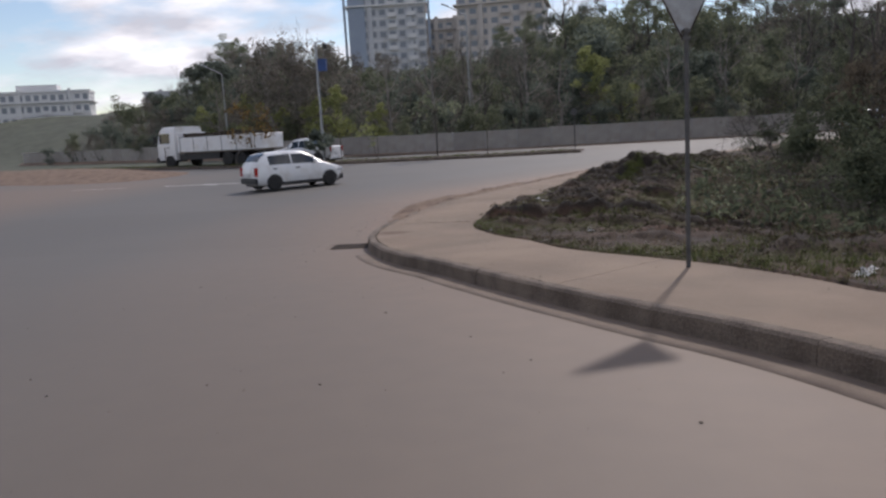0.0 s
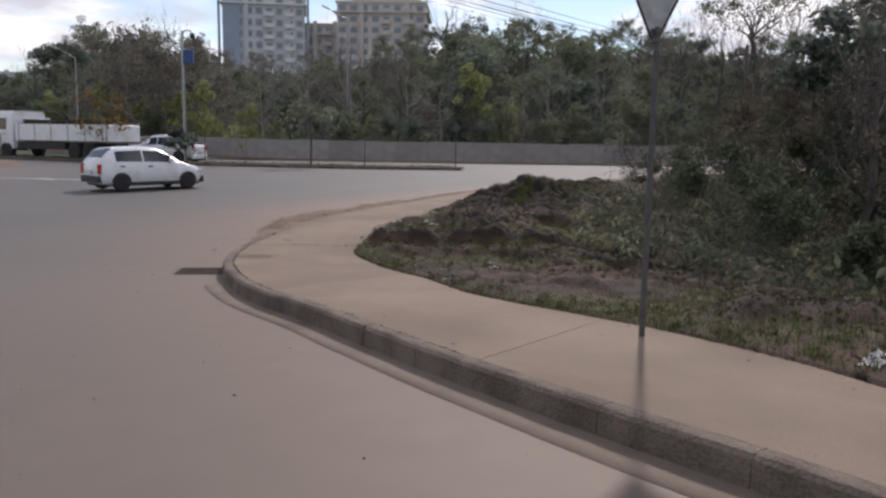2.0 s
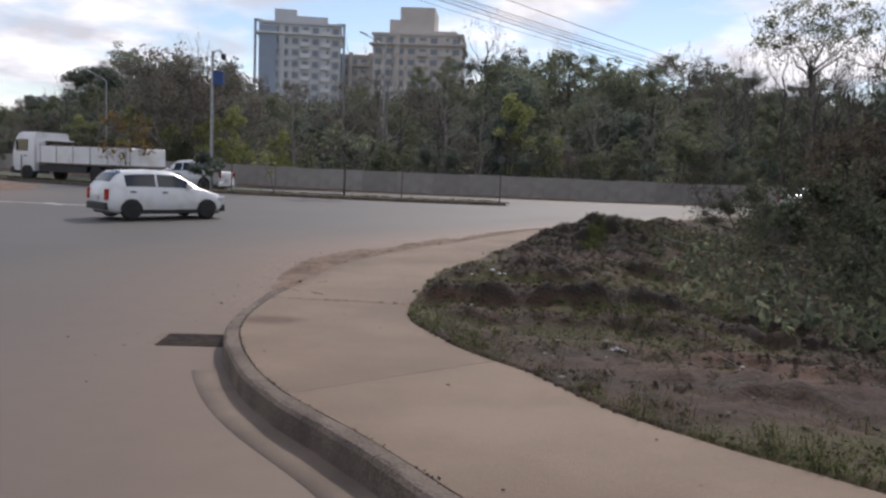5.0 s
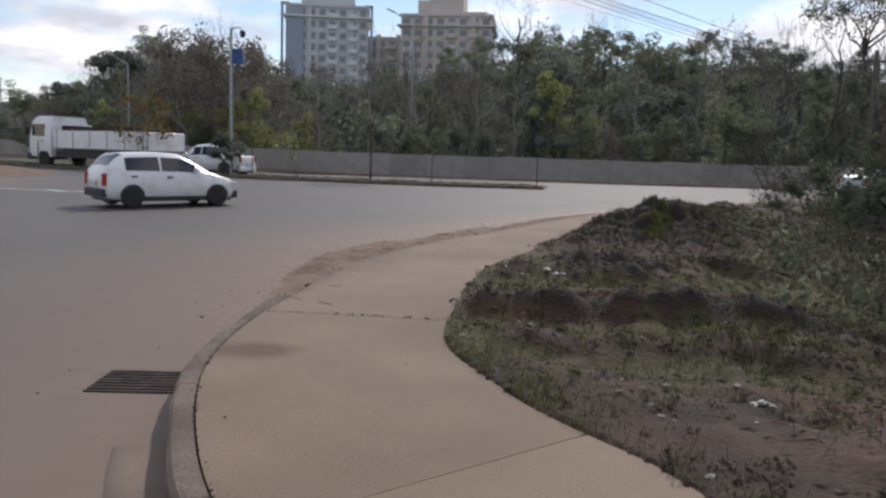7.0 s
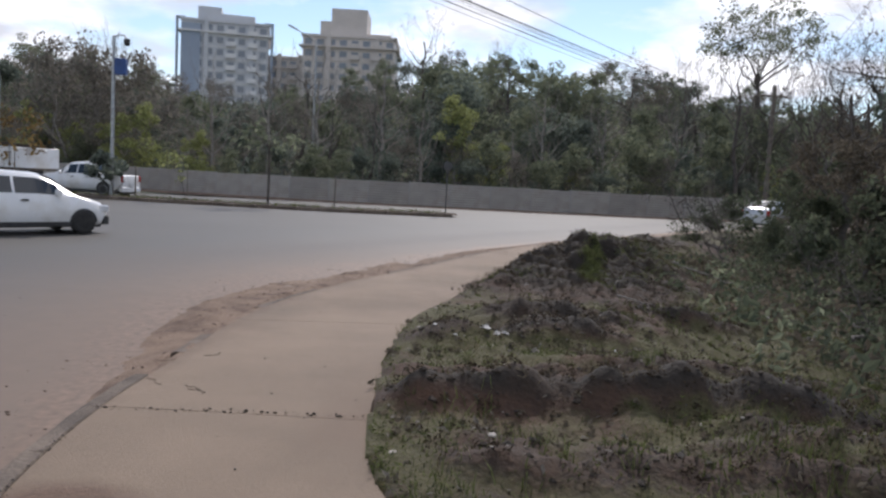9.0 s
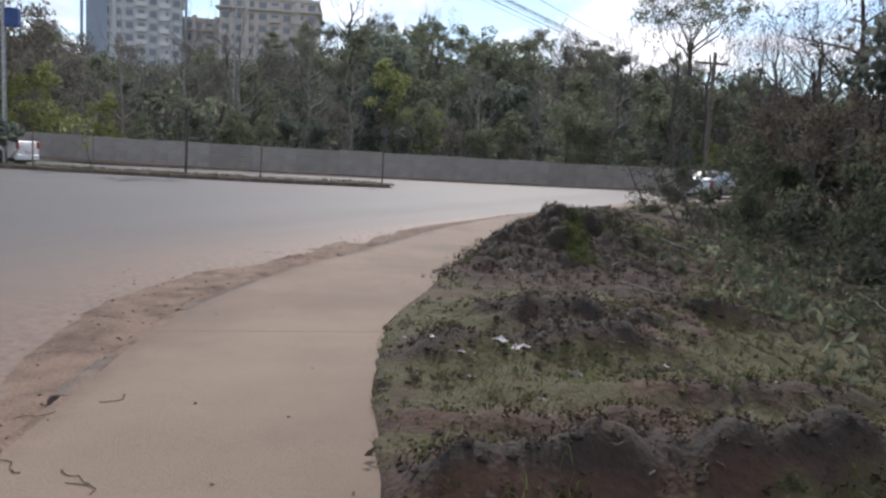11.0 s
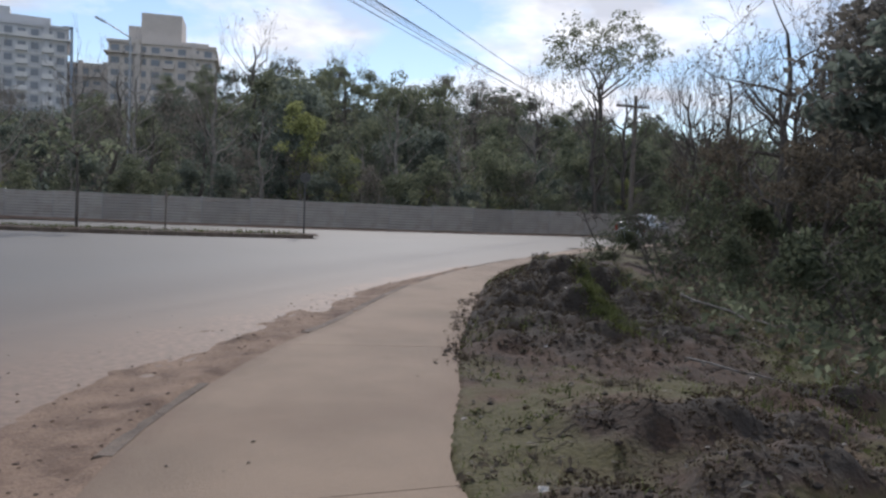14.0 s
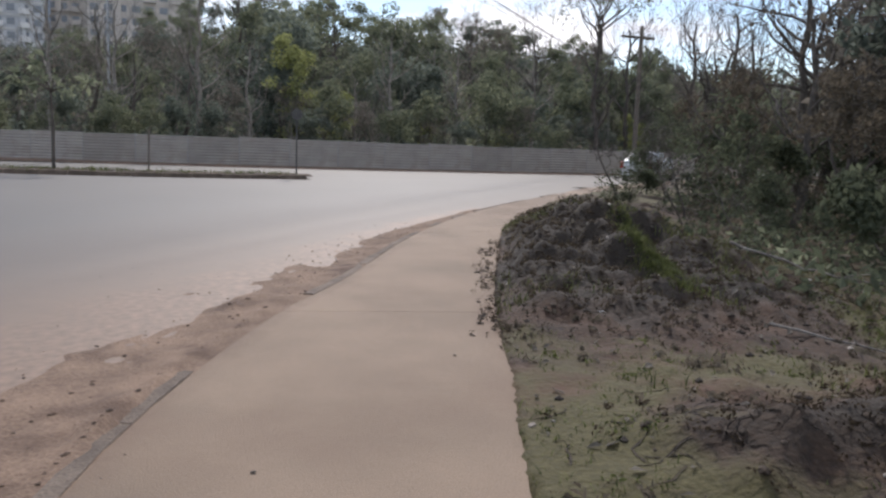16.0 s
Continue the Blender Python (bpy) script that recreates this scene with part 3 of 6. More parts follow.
for (k0, g0), (k1, g1) in zip(JOINTS[:-1], JOINTS[1:]):
    s0, s1 = nearest_s(KERB_C, *k0), nearest_s(KERB_C, *k1)
    u0, u1 = nearest_s(GRASS_C, *g0), nearest_s(GRASS_C, *g1)
    n = max(4, int((s1 - s0) / 0.14))
    gap = 0.005 / max(s1 - s0, 0.1)
    mb = MB()
    rings = []
    for i in range(n + 1):
        t = gap + (1 - 2 * gap) * i / n
        p, tg = at_len(KERB_C, s0 + (s1 - s0) * t)
        q, _ = at_len(GRASS_C, u0 + (u1 - u0) * t)
        p = p + np.array([tg[1], -tg[0]]) * (KERB_W + 0.012)
        m = 16
        row = []
        for j in range(m + 1):
            w = p + (q - p) * j / m
            if j == m:
                w = w + np.array([0.01 + 0.09 * float(fbm(w[0], w[1], 1.3, 4, 73)), 0.0])
            z = float(side_z(w[1])) + 0.008 * float(fbm(w[0], w[1], 0.8, 2, 71))
            row.append((w[0], w[1], z))
        row = [(row[0][0], row[0][1], row[0][2] - 0.2)] + row + [(row[-1][0], row[-1][1], row[-1][2] - 0.2)]
        rings.append(row)
    mb.loft(rings, False, None, closed=False)
    mb.f.append(tuple(range(len(rings[0]))))
    mb.f.append(tuple((len(rings) - 1) * len(rings[0]) + j for j in reversed(range(len(rings[0])))))
    slab_me = mb.mesh("paving_slab", CONCRETE)
    vx, vy = np.array([v[0] for v in mb.v]), np.array([v[1] for v in mb.v])
    by_drain = np.exp(-(((vx + 2.72) / 0.36) ** 2 + ((vy - 13.4) / 0.3) ** 2)) * 1.2
    by_mound = 0.6 * np.exp(-(np.abs(signed(vx, vy, GRASS_C)) / 0.3) ** 2) * np.clip(1 - np.abs(vy - 23) / 3.5, 0, 1)
    by_edge = 0.45 * np.exp(-(np.abs(signed(vx, vy, KERB_C) - 0.13) / 0.22) ** 2) * np.clip((vy - 13) / 3, 0, 1) * np.clip((30 - vy) / 3, 0, 1)
    at = slab_me.attributes.new("soil", "FLOAT", "POINT")
    at.data.foreach_set("value", np.ascontiguousarray(np.clip(by_drain + by_mound + by_edge, 0, 1), dtype=np.float32))
    part("paving_slab", slab_me, CONCRETE, pavement)

kerb = thing("kerb", "worn earth-stained concrete kerb stones, backlit shade in their colour", "kerb", kind="structure")
s, end = nearest_s(KERB_C, 5.2, -2.5), nearest_s(KERB_C, 9.2, 39.0)
while s < end:
    L = rng.uniform(0.85, 1.0)
    p, tg = at_len(KERB_C, s + L / 2)
    if 16.3 < p[1] < 17.2 or 21.6 < p[1] < 24.2 or (17 < p[1] < 22 and rng.random() < 0.6) or (p[1] > 26 and rng.random() < 0.35):
        s += L      # buried or broken away
        continue
    sunk = float(np.interp(p[1], [15.5, 17.5, 22], [0.0, 0.015, 0.01]))
    mb = MB()
    rings = []
    n = 5
    tilt = rng.uniform(-0.002, 0.002)
    for i in range(n + 1):
        t = 0.003 + (L - 0.006) * i / n
        p, tg = at_len(KERB_C, s + t)
        nr = np.array([tg[1], -tg[0]])
        z = float(side_z(p[1])) + 0.006 - sunk + tilt
        wob = rng.uniform(-0.006, 0.006)
        prof = [(-0.035, -0.45), (-0.012 + wob, -0.03), (0.012 + wob, -0.004), (0.04, 0.002), (KERB_W - 0.01, 0.0), (KERB_W, -0.012), (KERB_W, -0.45)]
        rings.append([(p[0] + nr[0] * o, p[1] + nr[1] * o, z + h + rng.uniform(-0.003, 0.003)) for o, h in prof])
    mb.loft(rings)
    part("kerb_stone", mb, KERB, kerb, smooth=False)
    s += L

# the pale gutter strip along the foot of the kerb
mb = MB()
rings = []
for s in np.arange(nearest_s(KERB_C, 5.2, -2.5), nearest_s(KERB_C, -2.95, 12.0), 0.25):
    p, tg = at_len(KERB_C, s)
    nr = np.array([tg[1], -tg[0]])
    w = 0.30 + 0.05 * float(fbm(p[0], p[1], 0.9, 3, 81))
    z = float(road_z(p[0], p[1]))
    rings.append([(p[0] + nr[0] * o, p[1] + nr[1] * o, z + h) for o, h in ((0.0, 0.022), (-w * 0.6, 0.018), (-w, 0.013), (-w - 0.012, -0.03))])
mb.loft(rings, False, None, closed=False)
tagged(new("gutter", mb.mesh("gutter", GUTTER, True)), "pale concrete gutter strip along the kerb", "gutter", kind="structure")

# storm drain grate
drain = thing("storm_drain", "rusty iron storm drain grate set in the gutter", "storm drain")
gz = float(road_z(-3.4, 13.0))
gm = pose(-3.40, 13.0, gz, 0, 0, 4)
fr = MB()
fr.box(-0.50, -0.38, -0.1, 0.42, -0.30, 0.010, gm).box(-0.50, 0.30, -0.1, 0.42, 0.38, 0.010, gm).box(-0.50, -0.30, -0.1, -0.39, 0.30, 0.010, gm).box(0.37, -0.30, -0.1, 0.42, 0.30, 0.010, gm)
part("frame_rim", fr, GUTTER, drain, "stained concrete rim")
# no hollow here: a solid black block stands in for the shade below the bars
part("pit_shade", MB().box(-0.39, -0.30, -0.1, 0.37, 0.30, 0.006, gm), BLACKPLASTIC, drain, "black block under the bars in place of the pit's shade")
for i in range(8):
    y0 = -0.28 + i * 0.072
    part("bar", MB().bevel_box(-0.39, y0, -0.02, 0.37, y0 + 0.036, 0.024, 0.006, gm), DARKSTEEL, drain)

# earth washed over the edge where the kerb is broken

def clod_cloud(name, n, place, size, material, zfun, sink=0.35, flat=0.6, seed=0):
    """n low lumps of earth or stone, joined into one mesh."""
    r = np.random.RandomState(seed)
    base = np.array([(0, 0, 1), (0.94, 0, 0.2), (0.29, 0.9, 0.2), (-0.76, 0.55, 0.2), (-0.76, -0.55, 0.2), (0.29, -0.9, 0.2), (0.8, 0.5, -0.5), (-0.3, 0.9, -0.5), (-0.95, 0, -0.5), (-0.3, -0.9, -0.5), (0.8, -0.5, -0.5)])
    tri = np.array([(0, 1, 2), (0, 2, 3), (0, 3, 4), (0, 4, 5), (0, 5, 1), (1, 6, 2), (2, 6, 7), (2, 7, 3), (3, 7, 8), (3, 8, 4), (4, 8, 9), (4, 9, 5), (5, 9, 10), (5, 10, 1), (1, 10, 6)])
    xy = np.array([place(r) for _ in range(n)])
    sz = size[0] + (size[1] - size[0]) * r.rand(n) ** 2.5
    V = base[None] * (1 + 0.35 * (r.rand(n, 11, 1) - 0.5)) * sz[:, None, None]
    V[:, :, 2] *= flat
    V[:, :, 0] *= 1 + 0.8 * r.rand(n, 1)
    a = r.rand(n) * 6.28
    c, s_ = np.cos(a)[:, None], np.sin(a)[:, None]
    x, y = V[:, :, 0] * c - V[:, :, 1] * s_, V[:, :, 0] * s_ + V[:, :, 1] * c
    z = zfun(xy[:, 0], xy[:, 1])
    P = np.stack([x + xy[:, :1], y + xy[:, 1:], V[:, :, 2] + (z + sz * flat * (0.5 - sink))[:, None]], 2).reshape(-1, 3)
    F = (tri[None] + (np.arange(n) * 11)[:, None, None]).reshape(-1, 3)
    return np_mesh(name, P, F, material)


mb = MB()
rings = []
s_first = nearest_s(KERB_C, -3.25, 14.6)
offs = np.r_[np.linspace(-2.3, 0.0, 47), 0.07, 0.16]


def earth_at(s, offs):
    """Points of the washed earth at a length along the kerb: streaks drawn out along the road, broken at the outer edge."""
    p, tg = at_len(KERB_C, s)
    nr = np.array([tg[1], -tg[0]])
    w = float(np.interp(p[1], [14.6, 16.5, 18, 21, 24, 26, 29, 33], [0.15, 0.4, 0.75, 1.1, 1.1, 0.8, 0.45, 0.2]))
    xy = p[None] + nr[None] * offs[:, None]
    lumps = fbm(np.full(len(offs), s - s_first) * 0.45, offs * 1.9, 1.5, 4, 97)
    cover = 0.70 + np.minimum(offs, 0) / w + 1.7 * lumps + 0.5 * fbm(xy[:, 0], xy[:, 1], 3.5, 3, 99)
    rough_ = np.abs(fbm(xy[:, 0], xy[:, 1], 2.8, 4, 91))
    z = road_z(xy[:, 0], xy[:, 1]) + np.where(cover > 0, 0.001 + 0.035 * np.clip(cover, 0, 1) * (0.4 + 2.4 * np.abs(lumps)) + 0.12 * rough_ * np.clip(cover * 1.2, 0, 1), np.maximum(cover * 0.06, -0.03))
    z = np.where(offs > 0.01, side_z(xy[:, 1]) - 0.012 + 0.03 * fbm(xy[:, 0], xy[:, 1], 3.0, 2, 93), z)
    return np.c_[xy, z]


for s in np.arange(s_first, nearest_s(KERB_C, 4.4, 33.3), 0.07):
    rings.append([tuple(q) for q in earth_at(s, offs)])
mb.loft(rings, False, None, closed=False)
tagged(new("washed_earth", mb.mesh("washed_earth", REDDIRT, True)), "reddish earth washed along the broken pavement edge", "dirt", kind="structure")
cr = np.random.RandomState(35)
crumbs = np.array([np.maximum(q, (-99, -99, float(road_z(0, q[1])))) for q in (earth_at(s, np.array([min(-0.02, -0.32 + 0.38 * cr.randn())]))[0] for s in cr.uniform(s_first, nearest_s(KERB_C, 2.4, 30.4), 520))])
crumb_it = iter(crumbs)
tagged(new("earth_crumbs", clod_cloud("earth_crumbs", len(crumbs), lambda r: next(crumb_it)[:2], (0.003, 0.018), CLOD_RED, lambda x, y: crumbs[:, 2], 0.2, 0.55, 5)), "dark crumbs of earth along the pavement edge", "dirt", kind="stuff")
tagged(new("road_grit", clod_cloud("road_grit", 380, lambda r: (r.uniform(-6, 3.0), r.uniform(1.0, 26.0)), (0.003, 0.011), PEBBLE, lambda x, y: np.where(signed(x, y, KERB_C) > 0, side_z(y), road_z(x, y)) + 0.006, 0.2, 0.5, 6)), "scattered dark grit on the road and pavement", "grit", kind="stuff")

# ---------------------------------------------------------------- verge cover


def verge_top(x, y):
    return verge_z(x, y, signed(x, y, GRASS_C))


def many_on_verge(n, r, xr, yr, weight):
    """Points on the verge, kept by a weight between 0 and 1."""
    got = np.zeros((0, 2))
    while len(got) < n:
        x, y = r.uniform(*xr, 6000), r.uniform(*yr, 6000)
        d = signed(x, y, GRASS_C)
        k = (d > 0.02) & (r.rand(6000) < weight(x, y, d))
        got = np.r_[got, np.c_[x, y][k]]
    return got[:n]


def grass_mesh(name, pts, blades, height, spread, width, material, seed, lean=0.5):
    """Tufts of bent tapered blades."""
    r = np.random.RandomState(seed)
    n = len(pts) * blades
    bx = np.repeat(pts[:, 0], blades) + r.randn(n) * spread
    by = np.repeat(pts[:, 1], blades) + r.randn(n) * spread
    z = verge_top(bx, by) - 0.01
    h = height * (0.35 + 0.9 * r.rand(n)) * np.repeat(0.5 + r.rand(len(pts)), blades)
    a = r.rand(n) * 6.28
    le = lean * (0.2 + r.rand(n)) * h
    w = width * (0.6 + 0.8 * r.rand(n))
    ux, uy = -np.sin(a) * w, np.cos(a) * w
    cx, cy = np.cos(a) * le, np.sin(a) * le
    V = np.stack([np.c_[bx - ux, by - uy, z], np.c_[bx + ux, by + uy, z], np.c_[bx + ux * 0.7 + cx * 0.35, by + uy * 0.7 + cy * 0.35, z + h * 0.6], np.c_[bx - ux * 0.7 + cx * 0.35, by - uy * 0.7 + cy * 0.35, z + h * 0.6],
                  np.c_[bx + cx, by + cy, z + h]], 1).reshape(-1, 3)
    k = np.arange(n)[:, None] * 5
    F = np.r_[k + np.array([[0, 1, 2]]), k + np.array([[0, 2, 3]]), k + np.array([[3, 2, 4]])]
    return np_mesh(name, V, F, material)


moss_w = lambda x, y, d: np.clip(0.42 - 0.5 * np.clip((14.2 - y) / 1.5, 0, 1) * np.clip((y - 9.5) / 1.0, 0, 1) * (d > 0.45) + 2.2 * fbm(x, y, 0.45, 3, 55) - 0.25 * np.clip((9.5 - y) / 2.5, 0, 1) + 0.6 * np.clip(1 - d / 0.3, 0, 1) * (y < 14) - 0.9 * np.clip(mound_z(x, y) * 3, 0, 1) * (x < 3.2), 0, 1)
R1 = np.random.RandomState(11)
tagged(new("short_grass", grass_mesh("short_grass", many_on_verge(20000, R1, (-1.3, 7.5), (5, 31), moss_w), 5, 0.034, 0.05, 0.004, GRASS, 1, 1.6)), "short patchy green grass on the earth verge", "grass", kind="stuff")
tall_w = lambda x, y, d: np.clip(-0.1 + 2.5 * fbm(x, y, 0.7, 3, 155) + 0.3 * (d < 0.3) * (y < 13.5), 0, 1) * (d < 7)
tagged(new("grass_tufts", grass_mesh("grass_tufts", many_on_verge(800, R1, (-1.3, 9), (5, 32), tall_w), 12, 0.09, 0.06, 0.0045, GRASS, 2, 1.2)), "tufts of longer green grass and weeds", "grass", kind="stuff")
ridge_w = lambda x, y, d: np.clip(1 - np.abs((x - 2.55) - (y - 23.0) * 0.33) / 0.24, 0, 1) * np.clip(1 - np.abs(y - 24.2) / 1.7, 0, 1)
tagged(new("mound_grass", grass_mesh("mound_grass", many_on_verge(520, R1, (2, 4.5), (22, 26.5), ridge_w), 12, 0.07, 0.06, 0.005, GRASS, 3, 1.1)), "bright grass growing down the back of the earth mound", "grass", kind="stuff")
tagged(new("dry_grass", grass_mesh("dry_grass", many_on_verge(1600, R1, (-1, 9), (6, 33), lambda x, y, d: np.clip(0.1 + 2 * fbm(x, y, 0.5, 3, 255) + 0.8 * (d < 0.45) * (y < 14), 0, 1)), 7, 0.10, 0.06, 0.003, DRYGRASS, 4, 1.3)), "pale dry stalks lying in the grass", "grass", kind="stuff")
clod_w = lambda x, y, d: np.clip(2.2 * mound_z(x, y) + 0.02, 0, 1) * (d > 0.08)
cl = many_on_verge(7000, R1, (-1.2, 8), (6, 33), clod_w)
it = iter(cl)
tagged(new("soil_clods", clod_cloud("soil_clods", len(cl), lambda r: next(it), (0.005, 0.032), CLOD, verge_top, 0.3, 0.75, 8)), "dark clods of dug earth on the verge", "soil", kind="stuff")
leaf_p = many_on_verge(1500, R1, (-1.2, 8), (6, 33), lambda x, y, d: np.full_like(x, 0.5))


def flat_bits(name, pts, size, material, seed, zfun, lift=0.012):
    r = np.random.RandomState(seed)
    n = len(pts)
    a, s_ = r.rand(n) * 6.28, size * (0.5 + r.rand(n))
    z = zfun(pts[:, 0], pts[:, 1]) + lift
    tx, ty = r.randn(n) * 0.4, r.randn(n) * 0.4
    V = []
    for ox, oy, oz in ((-1, 0, 0), (0, -0.5, 0.25), (1, 0, 0), (0, 0.5, 0.25)):
        x, y = (ox * np.cos(a) - oy * np.sin(a)) * s_, (ox * np.sin(a) + oy * np.cos(a)) * s_
        V.append(np.c_[pts[:, 0] + x, pts[:, 1] + y, z + oz * s_ + x * tx + y * ty])
    V = np.stack(V, 1).reshape(-1, 3)
    F = np.arange(n)[:, None] * 4 + np.array([[0, 1, 2, 3]])
    return np_mesh(name, V, F, material)


tagged(new("fallen_leaves", flat_bits("fallen_leaves", leaf_p, 0.035, LEAF_BROWN_HAZED, 9, verge_top)), "brown fallen leaves on the verge", "leaves", kind="stuff")
st = many_on_verge(260, R1, (-1.2, 8), (6, 33), lambda x, y, d: np.full_like(x, 0.5))
it2 = iter(st)
tagged(new("pale_stones", clod_cloud("pale_stones", len(st), lambda r: next(it2), (0.008, 0.035), STONE, verge_top, 0.2, 0.6, 10)), "small pale stones on the verge", "stones", kind="stuff")


def litter(x, y, w, seed, label, cat="litter"):
    """A crumpled scrap of plastic film."""
    r = random.Random(seed)
    d = float(signed([x], [y], GRASS_C)[0])
    mb = MB()
    n = 7
    rows = []
    for i in range(n):
        row = []
        for j in range(n):
            px, py = (i / (n - 1) - 0.5) * w + r.uniform(-.04, .04) * w, (j / (n - 1) - 0.5) * w * 0.5 + r.uniform(-.04, .04) * w
            row.append((px, py, r.uniform(0.02, 0.32) * w * (1 - abs(i / 3 - 1)) * (1 - 0.6 * abs(j / 3 - 1)) + 0.012))
        rows.append(row)
    mb.loft(rows, False, None, closed=False)
    ob = tagged(new("plastic_scrap", mb.mesh("plastic_scrap", PLASTIC)), label, cat, "litter on the verge")
    sm = ob.modifiers.new("thick", "SOLIDIFY"); sm.thickness = 0.003
    ob.matrix_basis = pose(x, y, float(verge_z(x, y, d)) - 0.005, 0, 0, r.uniform(0, 360))


for i, (x, y, w) in enumerate(((0.0, 17.95, 0.15), (0.12, 17.88, 0.13), (0.22, 17.98, 0.10), (-0.55, 18.0, 0.07), (-0.35, 17.75, 0.06), (-0.5, 18.55, 0.10), (3.2, 6.75, 0.30), (3.35, 6.95, 0.17), (0.95, 12.5, 0.15), (6.6, 24.6, 0.16), (7.3, 25.4, 0.14), (1.3, 22.3, 0.07), (1.5, 18.0, 0.08), (2.2, 17.2, 0.08), (4.6, 20.5, 0.15), (5.6, 22.5, 0.14))):
    litter(x, y, w, i, "crumpled white plastic bag on the earth verge" if w > 0.28 else "small scrap of white litter on the verge")


def stick(name, path, r, material, label):
    mb = MB()
    jr = random.Random(int(path[0][0] * 100))
    fine_path = []
    for i in range(len(path) - 1):
        for k in range(4):
            fine_path.append(tuple(Vector(path[i]).lerp(Vector(path[i + 1]), k / 4) + Vector((jr.gauss(0, 0.03), jr.gauss(0, 0.03), jr.gauss(0, 0.015)))))
    fine_path.append(path[-1])
    n = len(fine_path)
    mb.tube(fine_path, [r * 0.75 * (1 - 0.75 * i / (n - 1)) for i in range(n)], 6)
    for i in range(3, n - 1, 3):
        q = Vector(fine_path[i])
        d = Vector((jr.gauss(0, 0.3), jr.gauss(0, 0.3), 0.06))
        mb.tube([tuple(q), tuple(q + d * 0.6 + Vector((0, 0, 0.05))), tuple(q + d * 1.3)], [r * 0.35, r * 0.22, r * 0.1], 4)
    tagged(new(name, mb.mesh(name, material, True)), label, "branch", "fallen branches")


def lay(pts, lift=0.05):
    return [(x, y, float(verge_z(x, y, float(signed([x], [y], GRASS_C)[0]))) + lift) for x, y in pts]


stick("fallen_branch", lay([(4.9, 25.2), (5.8, 24.8), (6.7, 24.4), (7.6, 24.2)], 0.22), 0.03, BARK_PALE, "thin pale fallen branch lying over the ravine edge")
stick("fallen_branch", lay([(2.7, 21.9), (3.6, 21.4), (4.6, 21.2)], 0.04), 0.02, BARK_PALE, "pale fallen branch half sunk in grass")
stick("fallen_branch", lay([(5.2, 19.4), (6.0, 20.4), (6.6, 21.6), (7.0, 22.6)], 0.35), 0.035, BARK, "dark fallen bough leaning in the scrub")
stick("fallen_branch", lay([(1.3, 12.1), (1.7, 11.9), (2.1, 11.9)], 0.02), 0.012, BARK_PALE, "small dry stick on bare earth")

# ---------------------------------------------------------------- median, far carriageway, fence
MED = smooth_line([(-60, 70.0), (-40, 60.5), (-26, 52.6), (-20, 49.2), (-14, 46.9), (-8, 45.6), (-3, 45.0), (2.6, 45.2)], 0.25)
mz = lambda x, y: float(road_z(x, y))
median = thing("median", "grassy median strip edged with pale kerb stones", "median", kind="structure")
mb = MB()
rings = []
for i in range(0, len(MED), 3):
    p = MED[i]
    tg = MED[min(i + 1, len(MED) - 1)] - MED[max(i - 1, 0)]
    tg /= np.hypot(*tg)
    nl = np.array([-tg[1], tg[0]])
    w = 1.9
    rings.append([(*(p + nl * o), mz(*p) + h) for o, h in ((0.14, 0.10), (0.5, 0.15), (1.0, 0.17), (w - 0.14, 0.12))])
mb.loft(rings, False, None, closed=False)
part("grass_bed", mb, SOIL, median, "earth and thin grass between the kerbs")
for off, name in ((0.0, "kerb_stone"), (1.78, "kerb_stone")):
    i = 0
    while i < len(MED) - 5:
        a, b = MED[i], MED[i + 4]
        tg = (b - a) / np.hypot(*(b - a))
        m = pose(a[0] - tg[1] * off, a[1] + tg[0] * off, mz(*a), 0, 0, math.degrees(math.atan2(tg[1], tg[0])))
        part(name, MB().bevel_box(0.01, 0, -0.1, 0.99, 0.13, 0.15 + rng.uniform(-0.012, 0.012), 0.02, m), KERB, median)
        i += 4


def med_place(k):
    p = MED[int(k)]
    tg = MED[int(k) + 1] - MED[int(k)]
    tg /= np.hypot(*tg)
    return p + np.array([-tg[1], tg[0]]) * 0.95


mgr = np.random.RandomState(19)
mp = np.array([med_place(mgr.uniform(60, len(MED) - 3)) + mgr.randn(2) * 0.35 for _ in range(1500)])
nb = len(mp) * 5
gx, gy = np.repeat(mp[:, 0], 5) + mgr.randn(nb) * 0.08, np.repeat(mp[:, 1], 5) + mgr.randn(nb) * 0.08
gzz = road_z(gx, gy) + 0.12
ga = mgr.rand(nb) * 6.28
gh = 0.08 + 0.12 * mgr.rand(nb)
V = np.stack([np.c_[gx - 0.012 * np.cos(ga), gy - 0.012 * np.sin(ga), gzz], np.c_[gx + 0.012 * np.cos(ga), gy + 0.012 * np.sin(ga), gzz], np.c_[gx + 0.05 * np.sin(ga), gy + 0.05 * np.cos(ga), gzz + gh]], 1).reshape(-1, 3)
tagged(new("median_grass", np_mesh("median_grass", V, np.arange(nb)[:, None] * 3 + np.array([[0, 1, 2]]), GRASS)), "short grass on the median strip", "grass", kind="stuff")

# low dirt bank by the side street, beyond the crossing
tagged(new("dirt_bank", grid_mesh("dirt_bank", spaced((-75, -22, 1.0), (-22, -14, 0.5)), spaced((26, 58, 0.8)),
       lambda x, y: road_z(x, y) - 0.15 + 0.75 * np.exp(-(((x + 36) / 13.0) ** 4 + ((y - 45 + 0.55 * (x + 26)) / 5.0) ** 2)) * (1 + 0.3 * fbm(x, y, 0.3, 3, 61)), REDDIRT)), "low bank of bare red earth beside the road", "earth", kind="structure")

